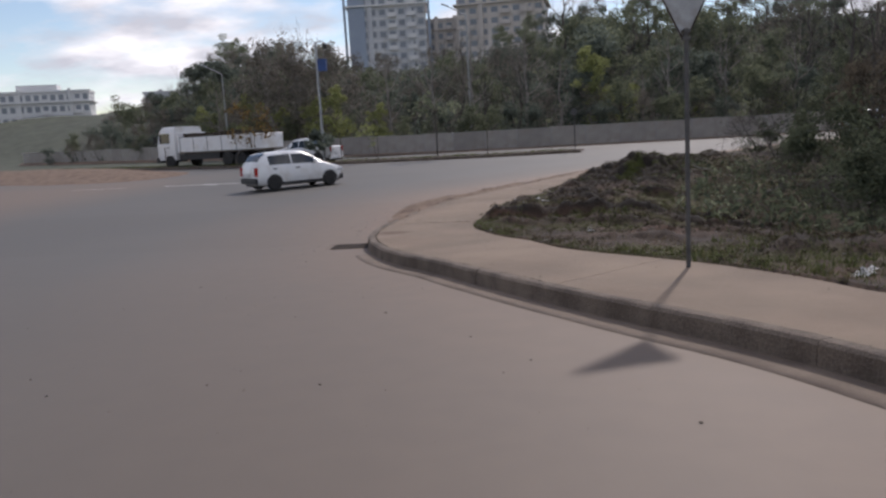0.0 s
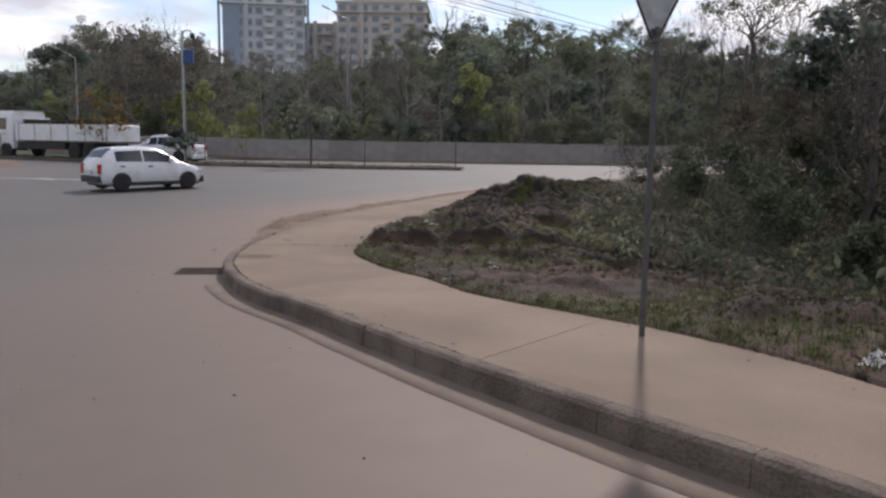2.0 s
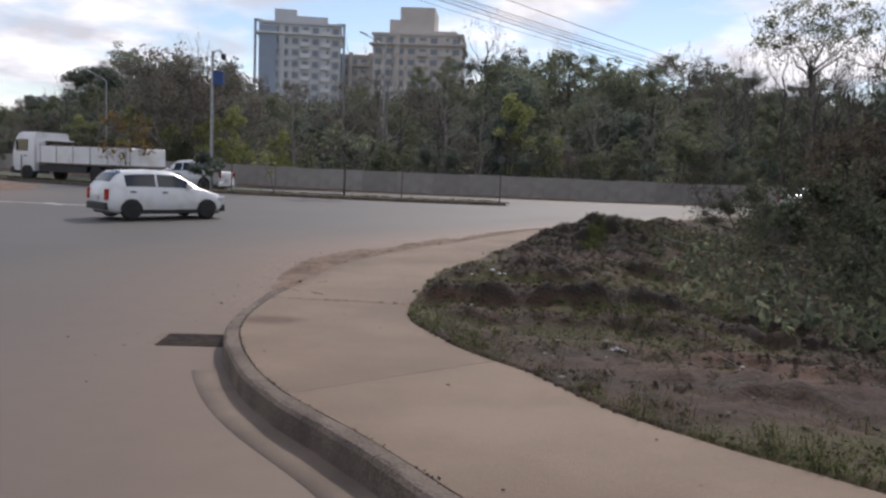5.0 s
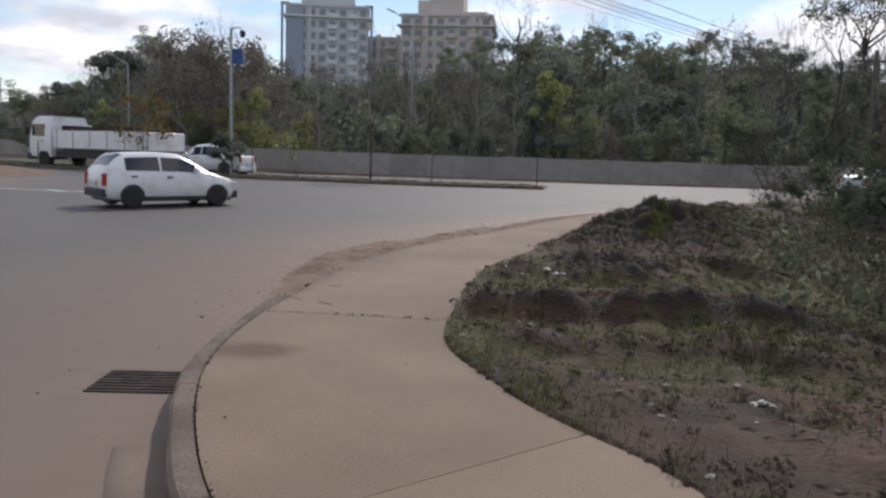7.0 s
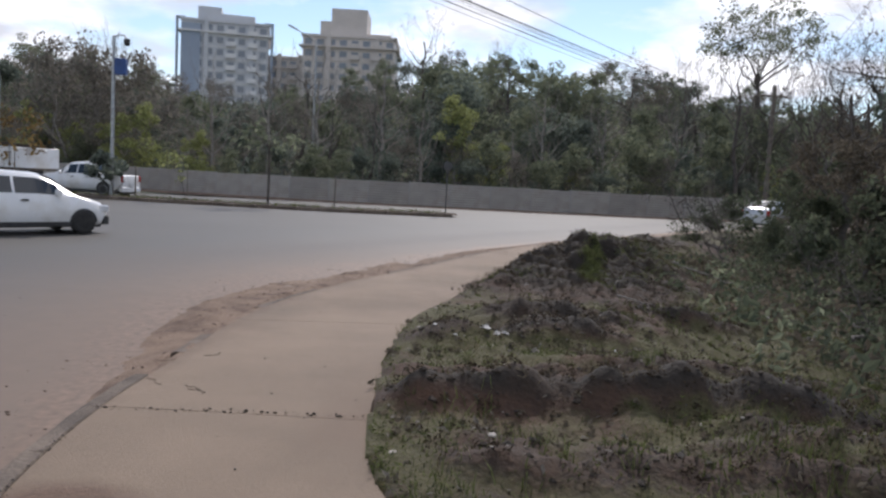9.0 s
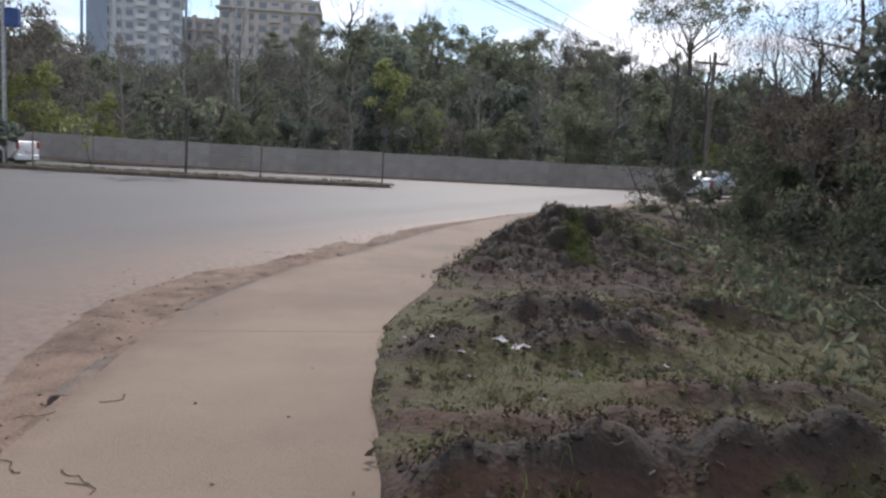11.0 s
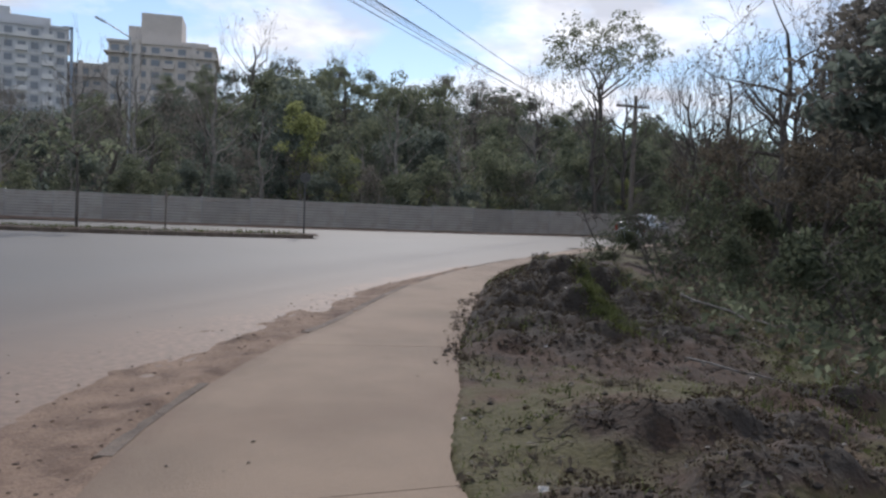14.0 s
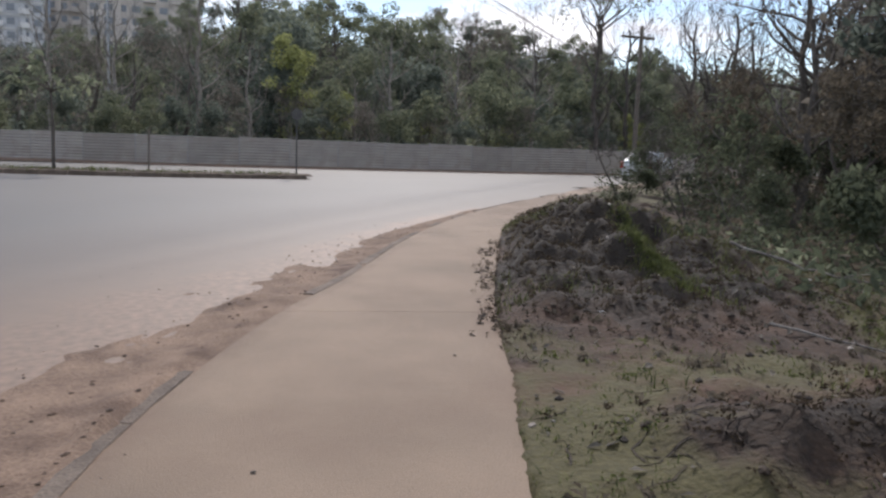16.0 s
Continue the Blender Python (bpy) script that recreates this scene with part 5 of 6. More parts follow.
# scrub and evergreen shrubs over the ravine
shrubs = [leafy_tree(4.2, 3.8, 51, LEAF_SCRUB_SHADE, 0.10, 120, "dense dark evergreen shrub over the ravine", "ravine scrub", clumps=18, name="shrub", low=0.02),
          leafy_tree(3.4, 3.4, 52, LEAF_SCRUB_SHADE, 0.09, 90, "olive green broad-leaved shrub", "ravine scrub", clumps=16, name="shrub", low=0.02),
          leafy_tree(5.5, 3.6, 53, SCRUB_BROWN_SHADE, 0.09, 80, "tall brownish shrub of tangled twigs", "ravine scrub", clumps=20, name="shrub", low=0.02)]
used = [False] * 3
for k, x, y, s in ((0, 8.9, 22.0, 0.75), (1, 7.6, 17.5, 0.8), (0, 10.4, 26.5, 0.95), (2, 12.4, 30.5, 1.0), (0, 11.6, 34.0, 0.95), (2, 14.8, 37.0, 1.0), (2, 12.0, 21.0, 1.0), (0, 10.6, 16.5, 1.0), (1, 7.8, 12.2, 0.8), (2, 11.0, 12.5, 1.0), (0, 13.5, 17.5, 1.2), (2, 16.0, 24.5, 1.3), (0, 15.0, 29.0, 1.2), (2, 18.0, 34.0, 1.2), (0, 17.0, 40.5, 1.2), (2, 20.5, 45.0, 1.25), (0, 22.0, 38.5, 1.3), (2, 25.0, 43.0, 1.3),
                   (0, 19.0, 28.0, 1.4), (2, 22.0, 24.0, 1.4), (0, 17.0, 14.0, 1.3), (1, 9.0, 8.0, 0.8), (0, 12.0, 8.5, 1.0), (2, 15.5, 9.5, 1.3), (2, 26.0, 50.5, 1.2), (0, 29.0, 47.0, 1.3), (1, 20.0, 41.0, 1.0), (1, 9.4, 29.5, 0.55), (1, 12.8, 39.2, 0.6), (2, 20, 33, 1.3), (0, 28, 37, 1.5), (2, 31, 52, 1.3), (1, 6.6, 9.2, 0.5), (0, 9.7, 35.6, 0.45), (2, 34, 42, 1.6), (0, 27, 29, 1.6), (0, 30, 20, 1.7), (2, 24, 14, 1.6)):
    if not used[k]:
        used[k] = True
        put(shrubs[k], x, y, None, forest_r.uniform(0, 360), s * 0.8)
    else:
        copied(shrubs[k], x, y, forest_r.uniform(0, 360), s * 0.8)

ug = np.random.RandomState(77)
for nm, mtl, n, sz, lab in (("undergrowth", LEAF_SCRUB_SHADE, 1300, 0.085, "low dark undergrowth on the ravine slope"), ("undergrowth", LEAF_OLIVE_HAZED, 350, 0.08, "low green weeds on the ravine slope"), ("undergrowth", SCRUB_BROWN_SHADE, 700, 0.075, "brown bracken and leaf litter on the ravine slope")):
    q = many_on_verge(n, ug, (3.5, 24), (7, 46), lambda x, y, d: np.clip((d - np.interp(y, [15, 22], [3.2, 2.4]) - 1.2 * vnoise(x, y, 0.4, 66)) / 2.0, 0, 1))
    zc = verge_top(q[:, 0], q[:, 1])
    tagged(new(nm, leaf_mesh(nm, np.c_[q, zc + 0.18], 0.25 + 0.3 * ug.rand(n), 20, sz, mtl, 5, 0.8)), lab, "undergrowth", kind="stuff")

vg = np.random.RandomState(91)
hump = lambda x, y, d: np.clip(2.4 * mound_z(x, y) + 0.9 * np.clip(fbm(x, y, 0.8, 3, 301), 0, 1) - 0.03 + 0.12 * (y < 9.5), 0, 1) * (d > 0.12) * np.clip(1 - 1.8 * ridge_w(x, y, d), 0, 1)
for n, per, rad, sz, mtl, lab, wfun in ((4200, 20, (0.03, 0.09), 0.013, ROOTS, "dark ragged turf and roots on the verge", hump),
                                        (1900, 18, (0.03, 0.07), 0.014, GRASS, "low olive weeds on the verge", lambda x, y, d: moss_w(x, y, d) * np.clip(0.35 + 2 * fbm(x, y, 1.1, 3, 311), 0, 1)),
                                        (1300, 10, (0.03, 0.08), 0.028, SCRUB_BROWN_SHADE, "dry brown weeds and stalks on the verge", lambda x, y, d: np.clip(0.1 + 2 * fbm(x, y, 0.6, 3, 321), 0, 1))):
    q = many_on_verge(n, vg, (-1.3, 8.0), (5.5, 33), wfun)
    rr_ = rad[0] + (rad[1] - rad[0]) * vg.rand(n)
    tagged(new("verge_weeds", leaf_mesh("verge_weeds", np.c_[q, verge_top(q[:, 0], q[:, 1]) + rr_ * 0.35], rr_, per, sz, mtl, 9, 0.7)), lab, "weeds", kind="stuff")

sp = np.random.RandomState(93)
spill = []
for _ in range(260):
    p, tg = at_len(GRASS_C, sp.uniform(nearest_s(GRASS_C, 0.3, 22.0), nearest_s(GRASS_C, 2.6, 27.5)))
    spill.append(p - np.array([tg[1], -tg[0]]) * (0.3 * sp.rand() ** 2 - 0.06) * (0.4 + 1.2 * vnoise(p[0], p[1], 1.7, 95)))
spill = np.array(spill)
spill_it = iter(spill)
tagged(new("spilt_turf", leaf_mesh("spilt_turf", np.c_[spill, side_z(spill[:, 1]) + 0.03], 0.02 + 0.05 * sp.rand(len(spill)) * 0.5, 9, 0.010, ROOTS, 12, 0.6)), "dark turf spilling from the mound onto the pavement", "turf", kind="stuff")
tagged(new("spilt_clods", clod_cloud("spilt_clods", len(spill), lambda r: next(spill_it), (0.004, 0.032), CLOD, lambda x, y: side_z(y) + 0.002, 0.3, 0.5, 17)), "clods of earth spilt on the pavement edge", "soil", kind="stuff")

# dead brush reaching out over the edge of the road
brush = bare_tree(2.2, 61, "low dead bush with bare drooping twigs", "dead brush", depth=4, spread=0.8, up=-0.02, curl=0.35, lean=(-0.5, 0.1), first=0.1, thick=0.012)
put(brush, 8.6, 31.2, -0.9, 0, 1.0)
for x, y, s, rz in ((9.6, 32.6, 1.1, 30), (7.4, 27.8, 0.8, -40), (8.0, 24.5, 0.9, 10), (6.8, 21.0, 0.8, -30), (6.6, 15.5, 0.8, 0), (10.8, 35.2, 1.1, 40), (7.0, 18.8, 0.9, 60), (9.8, 36.0, 1.2, 0)):
    copied(brush, x, y, rz, s)

# saplings on the median
sap = thing("sapling", "young street tree with thin trunk and rusty leaves", "tree", "median saplings")
mb, tips = MB(), []
branches(mb, (0, 0, -0.1), (0, 0, 1), 1.5, 0.045, 3, random.Random(3), 0.6, tips, 6, 0.15)
part("trunk", mb, BARK, sap, smooth=True)
part("crown", leaf_mesh("crown", tips, [0.33] * len(tips), 9, 0.11, LEAF_RUST, 5), LEAF_RUST, sap)
palm = thing("sapling", "young green sapling tied to a stake", "tree", "median saplings")
mb, tips = MB(), []
branches(mb, (0, 0, -0.1), (0, 0, 1), 1.3, 0.03, 2, random.Random(13), 0.5, tips, 6, 0.3)
part("trunk", mb, BARK, palm, smooth=True)
part("crown", leaf_mesh("crown", tips, [0.3] * len(tips), 14, 0.10, LEAF_BRIGHT, 6), LEAF_BRIGHT, palm)
part("stake", MB().tube([(0.12, 0, -0.1), (0.12, 0, 1.7)], 0.02, 6), TIMBER, palm, "wooden stake")
put(sap, -21.0, 50.7, float(road_z(-21, 50.7)) + 0.14, 0, 1.25)
put(palm, -10.2, 46.9, float(road_z(-10, 47)) + 0.14, 0, 0.9)
tall = thing("sapling", "thin-trunked young tree with drooping olive crown", "tree", "median saplings")
mb, tips = MB(), []
mb.tube([(0, 0, -0.1), (0.02, 0, 1.2), (-0.02, 0, 2.4)], [0.06, 0.05, 0.035], 6, caps=False)
for k in range(7):
    branches(mb, (-0.02, 0, 2.3), (math.cos(k * 0.9), math.sin(k * 0.9), 0.7), 0.75, 0.03, 1, random.Random(23 + k), 0.5, tips, 5, -0.15)
part("trunk", mb, BARK, tall, smooth=True)
part("crown", leaf_mesh("crown", tips, [0.4] * len(tips), 8, 0.13, LEAF_OLIVE_HAZED, 7), LEAF_OLIVE_HAZED, tall)
put(tall, -6.3, 46.4, float(road_z(-6, 46.4)) + 0.14, 0, 1.15)
stake = thing("stake", "short dark wooden stake on the median", "post", "median stakes")
part("shaft", MB().tube([(0, 0, -0.1), (0.02, 0, 1.5)], 0.035, 6), TIMBER, stake)
put(stake, -12.6, 47.4, float(road_z(-12.6, 47.4)) + 0.12)
for x, y in ((-3.2, 46.0), (-28.0, 54.5)):
    copied(stake, x, y, 0, 1.0, float(road_z(x, y)) + 0.12)
blush = leafy_tree(2.2, 1.9, 71, LEAF_DARK_HAZED, 0.13, 45, "dark bush at the foot of the lamp post", "median bushes", clumps=9, name="bush", low=0.1)
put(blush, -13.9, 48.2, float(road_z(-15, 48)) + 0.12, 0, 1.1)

# ---------------------------------------------------------------- posts, wires, sign
lamp = thing("street_lamp", "grey steel lamp post with camera dome and blue box", "street lamp")
part("pole", MB().tube([(0, 0, -0.2), (0, 0, 4), (0, 0, 7.95)], [0.10, 0.085, 0.07], 10), STEEL, lamp)
part("arm", MB().tube([(0, 0, 7.85), (0.2, 0, 8.0), (0.5, -0.05, 7.98), (0.62, -0.05, 7.8)], 0.04, 8), STEEL, lamp)
part("camera_dome", MB().lathe([(0.02, 0.12), (0.13, 0.1), (0.15, 0.0), (0.14, -0.14), (0.08, -0.24), (0.01, -0.27)], "z", 14, pose(0.62, -0.05, 7.72)), BLACKPLASTIC, lamp, "dark camera dome")
part("equipment_box", MB().bevel_box(0.08, -0.18, 6.05, 0.62, 0.18, 6.85, 0.03), BLUEBOX, lamp, "blue equipment box")
part("bracket", MB().box(-0.1, -0.03, 6.4, 0.1, 0.03, 6.46), STEEL, lamp)
lamp.matrix_basis = pose(-14.0, 48.4, float(road_z(-14, 48.4)) + 0.12) @ Matrix.Diagonal((1, 1, 0.955, 1))


def arm_lamp(x, y, h, rz, z):
    l = thing("street_lamp", "tall street lamp with a slanting arm", "street lamp", "arm lamps")
    part("pole", MB().tube([(0, 0, -0.3), (0, 0, h * 0.5), (0, 0, h - 0.9)], [0.11, 0.09, 0.06], 8), STEEL, l)
    part("arm", MB().tube([(0, 0, h - 0.95), (-0.7, 0, h - 0.55), (-1.5, 0, h - 0.12)], [0.05, 0.045, 0.035], 8), STEEL, l)
    part("lamp_head", MB().bevel_box(-0.75, -0.12, -0.05, 0, 0.12, 0.06, 0.03, pose(-1.45, 0, h - 0.14, 0, 24, 0)), STEEL, l)
    l.matrix_basis = pose(x, y, z, 0, 0, rz)


arm_lamp(-6.3, 70.0, 12.2, 0, -0.1)
arm_lamp(-31.5, 75.0, 9.2, 0, -0.3)

pole = thing("utility_pole", "weathered concrete utility pole with timber crossarm", "utility pole", "utility poles")
part("shaft", MB().tube([(0, 0, -2.5), (0, 0, 3), (0, 0, 8.45)], [0.17, 0.14, 0.11], 10), TIMBER, pole)
part("crossarm", MB().bevel_box(-1.25, -0.07, 7.75, 0.85, 0.07, 7.88, 0.015), TIMBER, pole)
for x in (-1.15, -0.6, 0.75):
    part("insulator", MB().lathe([(0.03, 0), (0.06, 0.04), (0.045, 0.1), (0.06, 0.14), (0.02, 0.2)], "z", 10, pose(x, 0, 7.88)), CLEARLENS, pole)
pole.matrix_basis = pose(22.3, 55.2, -0.55, 0, 0, 0)
copied(pole, -24.5, 6.2, 45, 1.12, 0.2)


def wire(a, b, sag, r, i):
    mb = MB()
    a, b = Vector(a), Vector(b)
    mb.tube([tuple(a.lerp(b, t) - Vector((0, 0, 4 * sag * t * (1 - t)))) for t in [k / 28 for k in range(29)]], r, 5)
    tagged(new("overhead_cable", mb.mesh("overhead_cable", CABLE, True)), "black overhead cable sagging between poles", "cable", "overhead cables")


copied(pole, 30.7, 75.0, 0, 1.06, 0.6)
wr = random.Random(12)
for i, (o, z) in enumerate(((-1.15, 7.75), (-0.9, 7.7), (-0.6, 7.75), (-0.35, 7.55), (-0.1, 7.4), (0.0, 7.1), (0.1, 6.8), (0.3, 7.3), (0.75, 7.75))):
    wire((30.7 + o, 75.0, z + 1.0), (-24.5 + o * 1.6, 6.2 - o * 1.2, z + 1.5 + wr.uniform(-0.15, 0.15)), 0.75 + wr.uniform(-0.2, 0.25), 0.008 + 0.003 * (i % 3), i)
for i, (o, z) in enumerate(((0.9, 9.8), (1.5, 9.6), (2.6, 10.4))):
    wire((24 + 2 * o, 59, z - 1.5), (-10 + 6 * o, -14.0, z + 3.0), 0.8, 0.011, i)

round_sign = thing("round_sign", "small round road sign on a thin post at the median's end", "road sign")
part("post", MB().tube([(0, 0, -0.1), (0, 0, 2.45)], 0.03, 8), POST_BACKLIT, round_sign)
part("plate", MB().lathe([(0.01, 0.0), (0.20, 0.0), (0.21, 0.008), (0.20, 0.014), (0.01, 0.014)], "y", 20, pose(0, -0.05, 2.25)), POST_BACKLIT, round_sign, "round grey sign plate")
round_sign.matrix_basis = pose(2.0, 46.1, float(road_z(2.0, 46.1)) + 0.12)

# yield sign, seen from behind
sign = thing("yield_sign", "triangular road sign on a slim post, seen from behind", "road sign")
sz = float(side_z(7.75)) - 0.05
part("post", MB().tube([(0, 0, -0.3), (0, 0, 1.4), (0, 0, 2.62)], 0.026, 10), POST_BACKLIT, sign)
tri = [(-0.46, 2.95 + 0.3), (0.46, 2.95 + 0.3), (0.0, 2.45)]


def rounded(tri_, k):
    out = []
    c = (sum(p[0] for p in tri_) / 3, sum(p[1] for p in tri_) / 3)
    for i in range(3):
        p, a, b = tri_[i], tri_[i - 1], tri_[(i + 1) % 3]
        for q in (a, b):
            out.append((p[0] + (q[0] - p[0]) * 0.06, p[1] + (q[1] - p[1]) * 0.06))
    return [(c[0] + (x - c[0]) * k, c[1] + (z - c[1]) * k) for x, z in out]


def plate(poly, y0, y1):
    m = MB()
    m.loft([[(x, y0, z) for x, z in poly], [(x, y1, z) for x, z in poly]])
    return m


part("plate", plate(rounded(tri, 1.0), 0.035, 0.039), SIGNBACK, sign, "bare grey metal back")
rim = MB()
o, i_ = rounded(tri, 1.0), rounded(tri, 0.93)
for k in range(6):
    a, b, c, d = o[k], o[(k + 1) % 6], i_[(k + 1) % 6], i_[k]
    rim.loft([[(a[0], 0.028, a[1]), (b[0], 0.028, b[1]), (c[0], 0.028, c[1]), (d[0], 0.028, d[1])], [(a[0], 0.034, a[1]), (b[0], 0.034, b[1]), (c[0], 0.034, c[1]), (d[0], 0.034, d[1])]])
part("border", rim, DARKSTEEL, sign, "darker border")
for z in (2.50, 2.58):
    part("clamp", MB().bevel_box(-0.04, -0.035, z, 0.04, 0.036, z + 0.03, 0.006), POST_BACKLIT, sign)
sign.matrix_basis = pose(1.74, 7.72, sz, 0, 0, 25)

# ---------------------------------------------------------------- distant buildings


def tower(name, label, w, dpt, h, floors, bays, wall, bal, roof_blocks, x, y, z, rz, group="towers on the skyline"):
    t = thing(name, label, "building", group)
    part("wall", MB().box(-w / 2, -dpt / 2, -8, w / 2, dpt / 2, h), wall, t)
    part("roof", MB().box(-w / 2 - 0.3, -dpt / 2 - 0.3, h, w / 2 + 0.3, dpt / 2 + 0.3, h + 0.5), wall, t)
    for bx0, bx1, bz in roof_blocks:
        part("roof_block", MB().box(bx0, -dpt / 3, h + 0.4, bx1, dpt / 3, h + bz), wall, t)
    fh = h / floors
    bw = w / bays
    part("cornice", MB().box(-w / 2 - 0.7, -dpt / 2 - 0.7, h - fh * 0.9, w / 2 + 0.7, dpt / 2 + 0.7, h - fh * 0.9 + 0.35), bal, t)
    for f in range(1, floors):
        part("floor_band", MB().box(-w / 2 - 0.12, -dpt / 2 - 0.12, fh * f - 0.14, w / 2 + 0.12, dpt / 2 + 0.12, fh * f + 0.14), bal, t)
    for rx in (-w * 0.22, w * 0.30):
        part("stair_shaft", MB().box(rx - bw * 0.2, -dpt / 2 - 0.5, -8, rx + bw * 0.2, -dpt / 2 + 0.1, h + 0.9), wall, t)
    win = MB().box(-bw * 0.3, -0.06, -fh * 0.25, bw * 0.3, 0.05, fh * 0.25).mesh("window", WINDOW_HAZED)
    slab = MB().box(-bw * 0.46, -0.9, -0.15, bw * 0.46, 0.0, 0.75).mesh("balcony", bal)
    for f in range(floors):
        for b in range(bays):
            o = part("window", win, WINDOW_HAZED, t)
            o.location = (-w / 2 + bw * (b + 0.5), -dpt / 2, fh * (f + 0.55))
            if b in (bays // 2, bays - 2):
                o = part("balcony", slab, bal, t)
                o.location = (-w / 2 + bw * (b + 0.5), -dpt / 2, fh * (f + 0.15))
        for b in range(3):
            o = part("window", win, WINDOW_HAZED, t)
            o.location = (w / 2, -dpt / 2 + dpt * (b + 0.5) / 3, fh * (f + 0.55)); o.rotation_euler = (0, 0, math.pi / 2)
    t.matrix_basis = pose(x, y, z, 0, 0, rz)
    return t


ta = tower("apartment_tower", "grey-blue apartment tower with balconies and roof frame", 16.5, 14, 25.5, 11, 8, TOWER_GREY, TOWER_WHITE, ((-5.5, -1, 3.4), (-1, 5.5, 2.2)), -33.3, 176, 4.6, 8)
part("corner_band", MB().box(-8.4, -7.35, -8, -4.8, -7.02, 25.0), TOWER_BLUE, ta, "blue-grey corner band")
for sx in (-9.4, 8.7):
    part("roof_frame", MB().box(sx, -7.2, -6, sx + 0.5, -6.7, 26.2).box(sx - (0 if sx < 0 else 1.2), -7.2, 25.7, sx + (1.7 if sx < 0 else 0.5), -6.7, 26.2), TOWER_BLUE, ta, "slim concrete frame")
tower("apartment_tower", "tan apartment tower with stepped roof block", 18.5, 14, 24.5, 11, 8, TOWER_TAN, TOWER_TAN, ((-6.2, -4.0, 3.6), (-4.0, 3.2, 6.2), (3.2, 8.0, 1.4)), -7.6, 176, 4.3, -4)
tower("apartment_block", "low pale apartment block between the towers", 8, 12, 20.5, 9, 4, TOWER_TAN, TOWER_TAN, (), -20.6, 180, 4.2, 0)
tower("apartment_block", "long white apartment block on the far hill", 24, 12, 12.0, 4, 12, TOWER_WHITE, TOWER_WHITE, ((-6, 4, 2.2),), -135, 200, 5.0, 25, "far blocks")
tower("apartment_block", "grey apartment block among the far trees", 14, 12, 11.0, 4, 6, TOWER_GREY, TOWER_GREY, (), -92, 190, 3.0, 20, "far blocks")

# ---------------------------------------------------------------- vehicles


def wheel(parent, x, y, r, w, side, cover=False):
    """side: +1 or -1, the way the wheel's face looks."""
    t = part("wheel", MB().lathe([(r * 0.62, -w / 2), (r * 0.94, -w / 2), (r, -w * 0.36), (r, w * 0.36), (r * 0.94, w / 2), (r * 0.62, w / 2)], "y", 24), TYRE, parent, "black rubber tyre", True)
    t.location = (x, y, r)
    f = MB()
    o = side * w / 2
    f.lathe([(r * 0.64, o - side * 0.05), (r * 0.64, o - side * 0.005), (r * 0.58, o + side * 0.004), (r * 0.52, o - side * 0.03), (0.01, o - side * 0.03)], "y", 20)
    part("rim", f, ALLOY if not cover else BLACKPLASTIC, t, "wheel rim", True)
    sp = MB()
    for k in range(5):
        m = pose(0, o - side * 0.02, 0, 0, 72 * k, 0)
        sp.box(-0.035, -0.012, 0.03, 0.035, 0.012, r * 0.58, m)
    part("spokes", sp, ALLOY if not cover else STEEL, t, "wheel spokes")
    return t


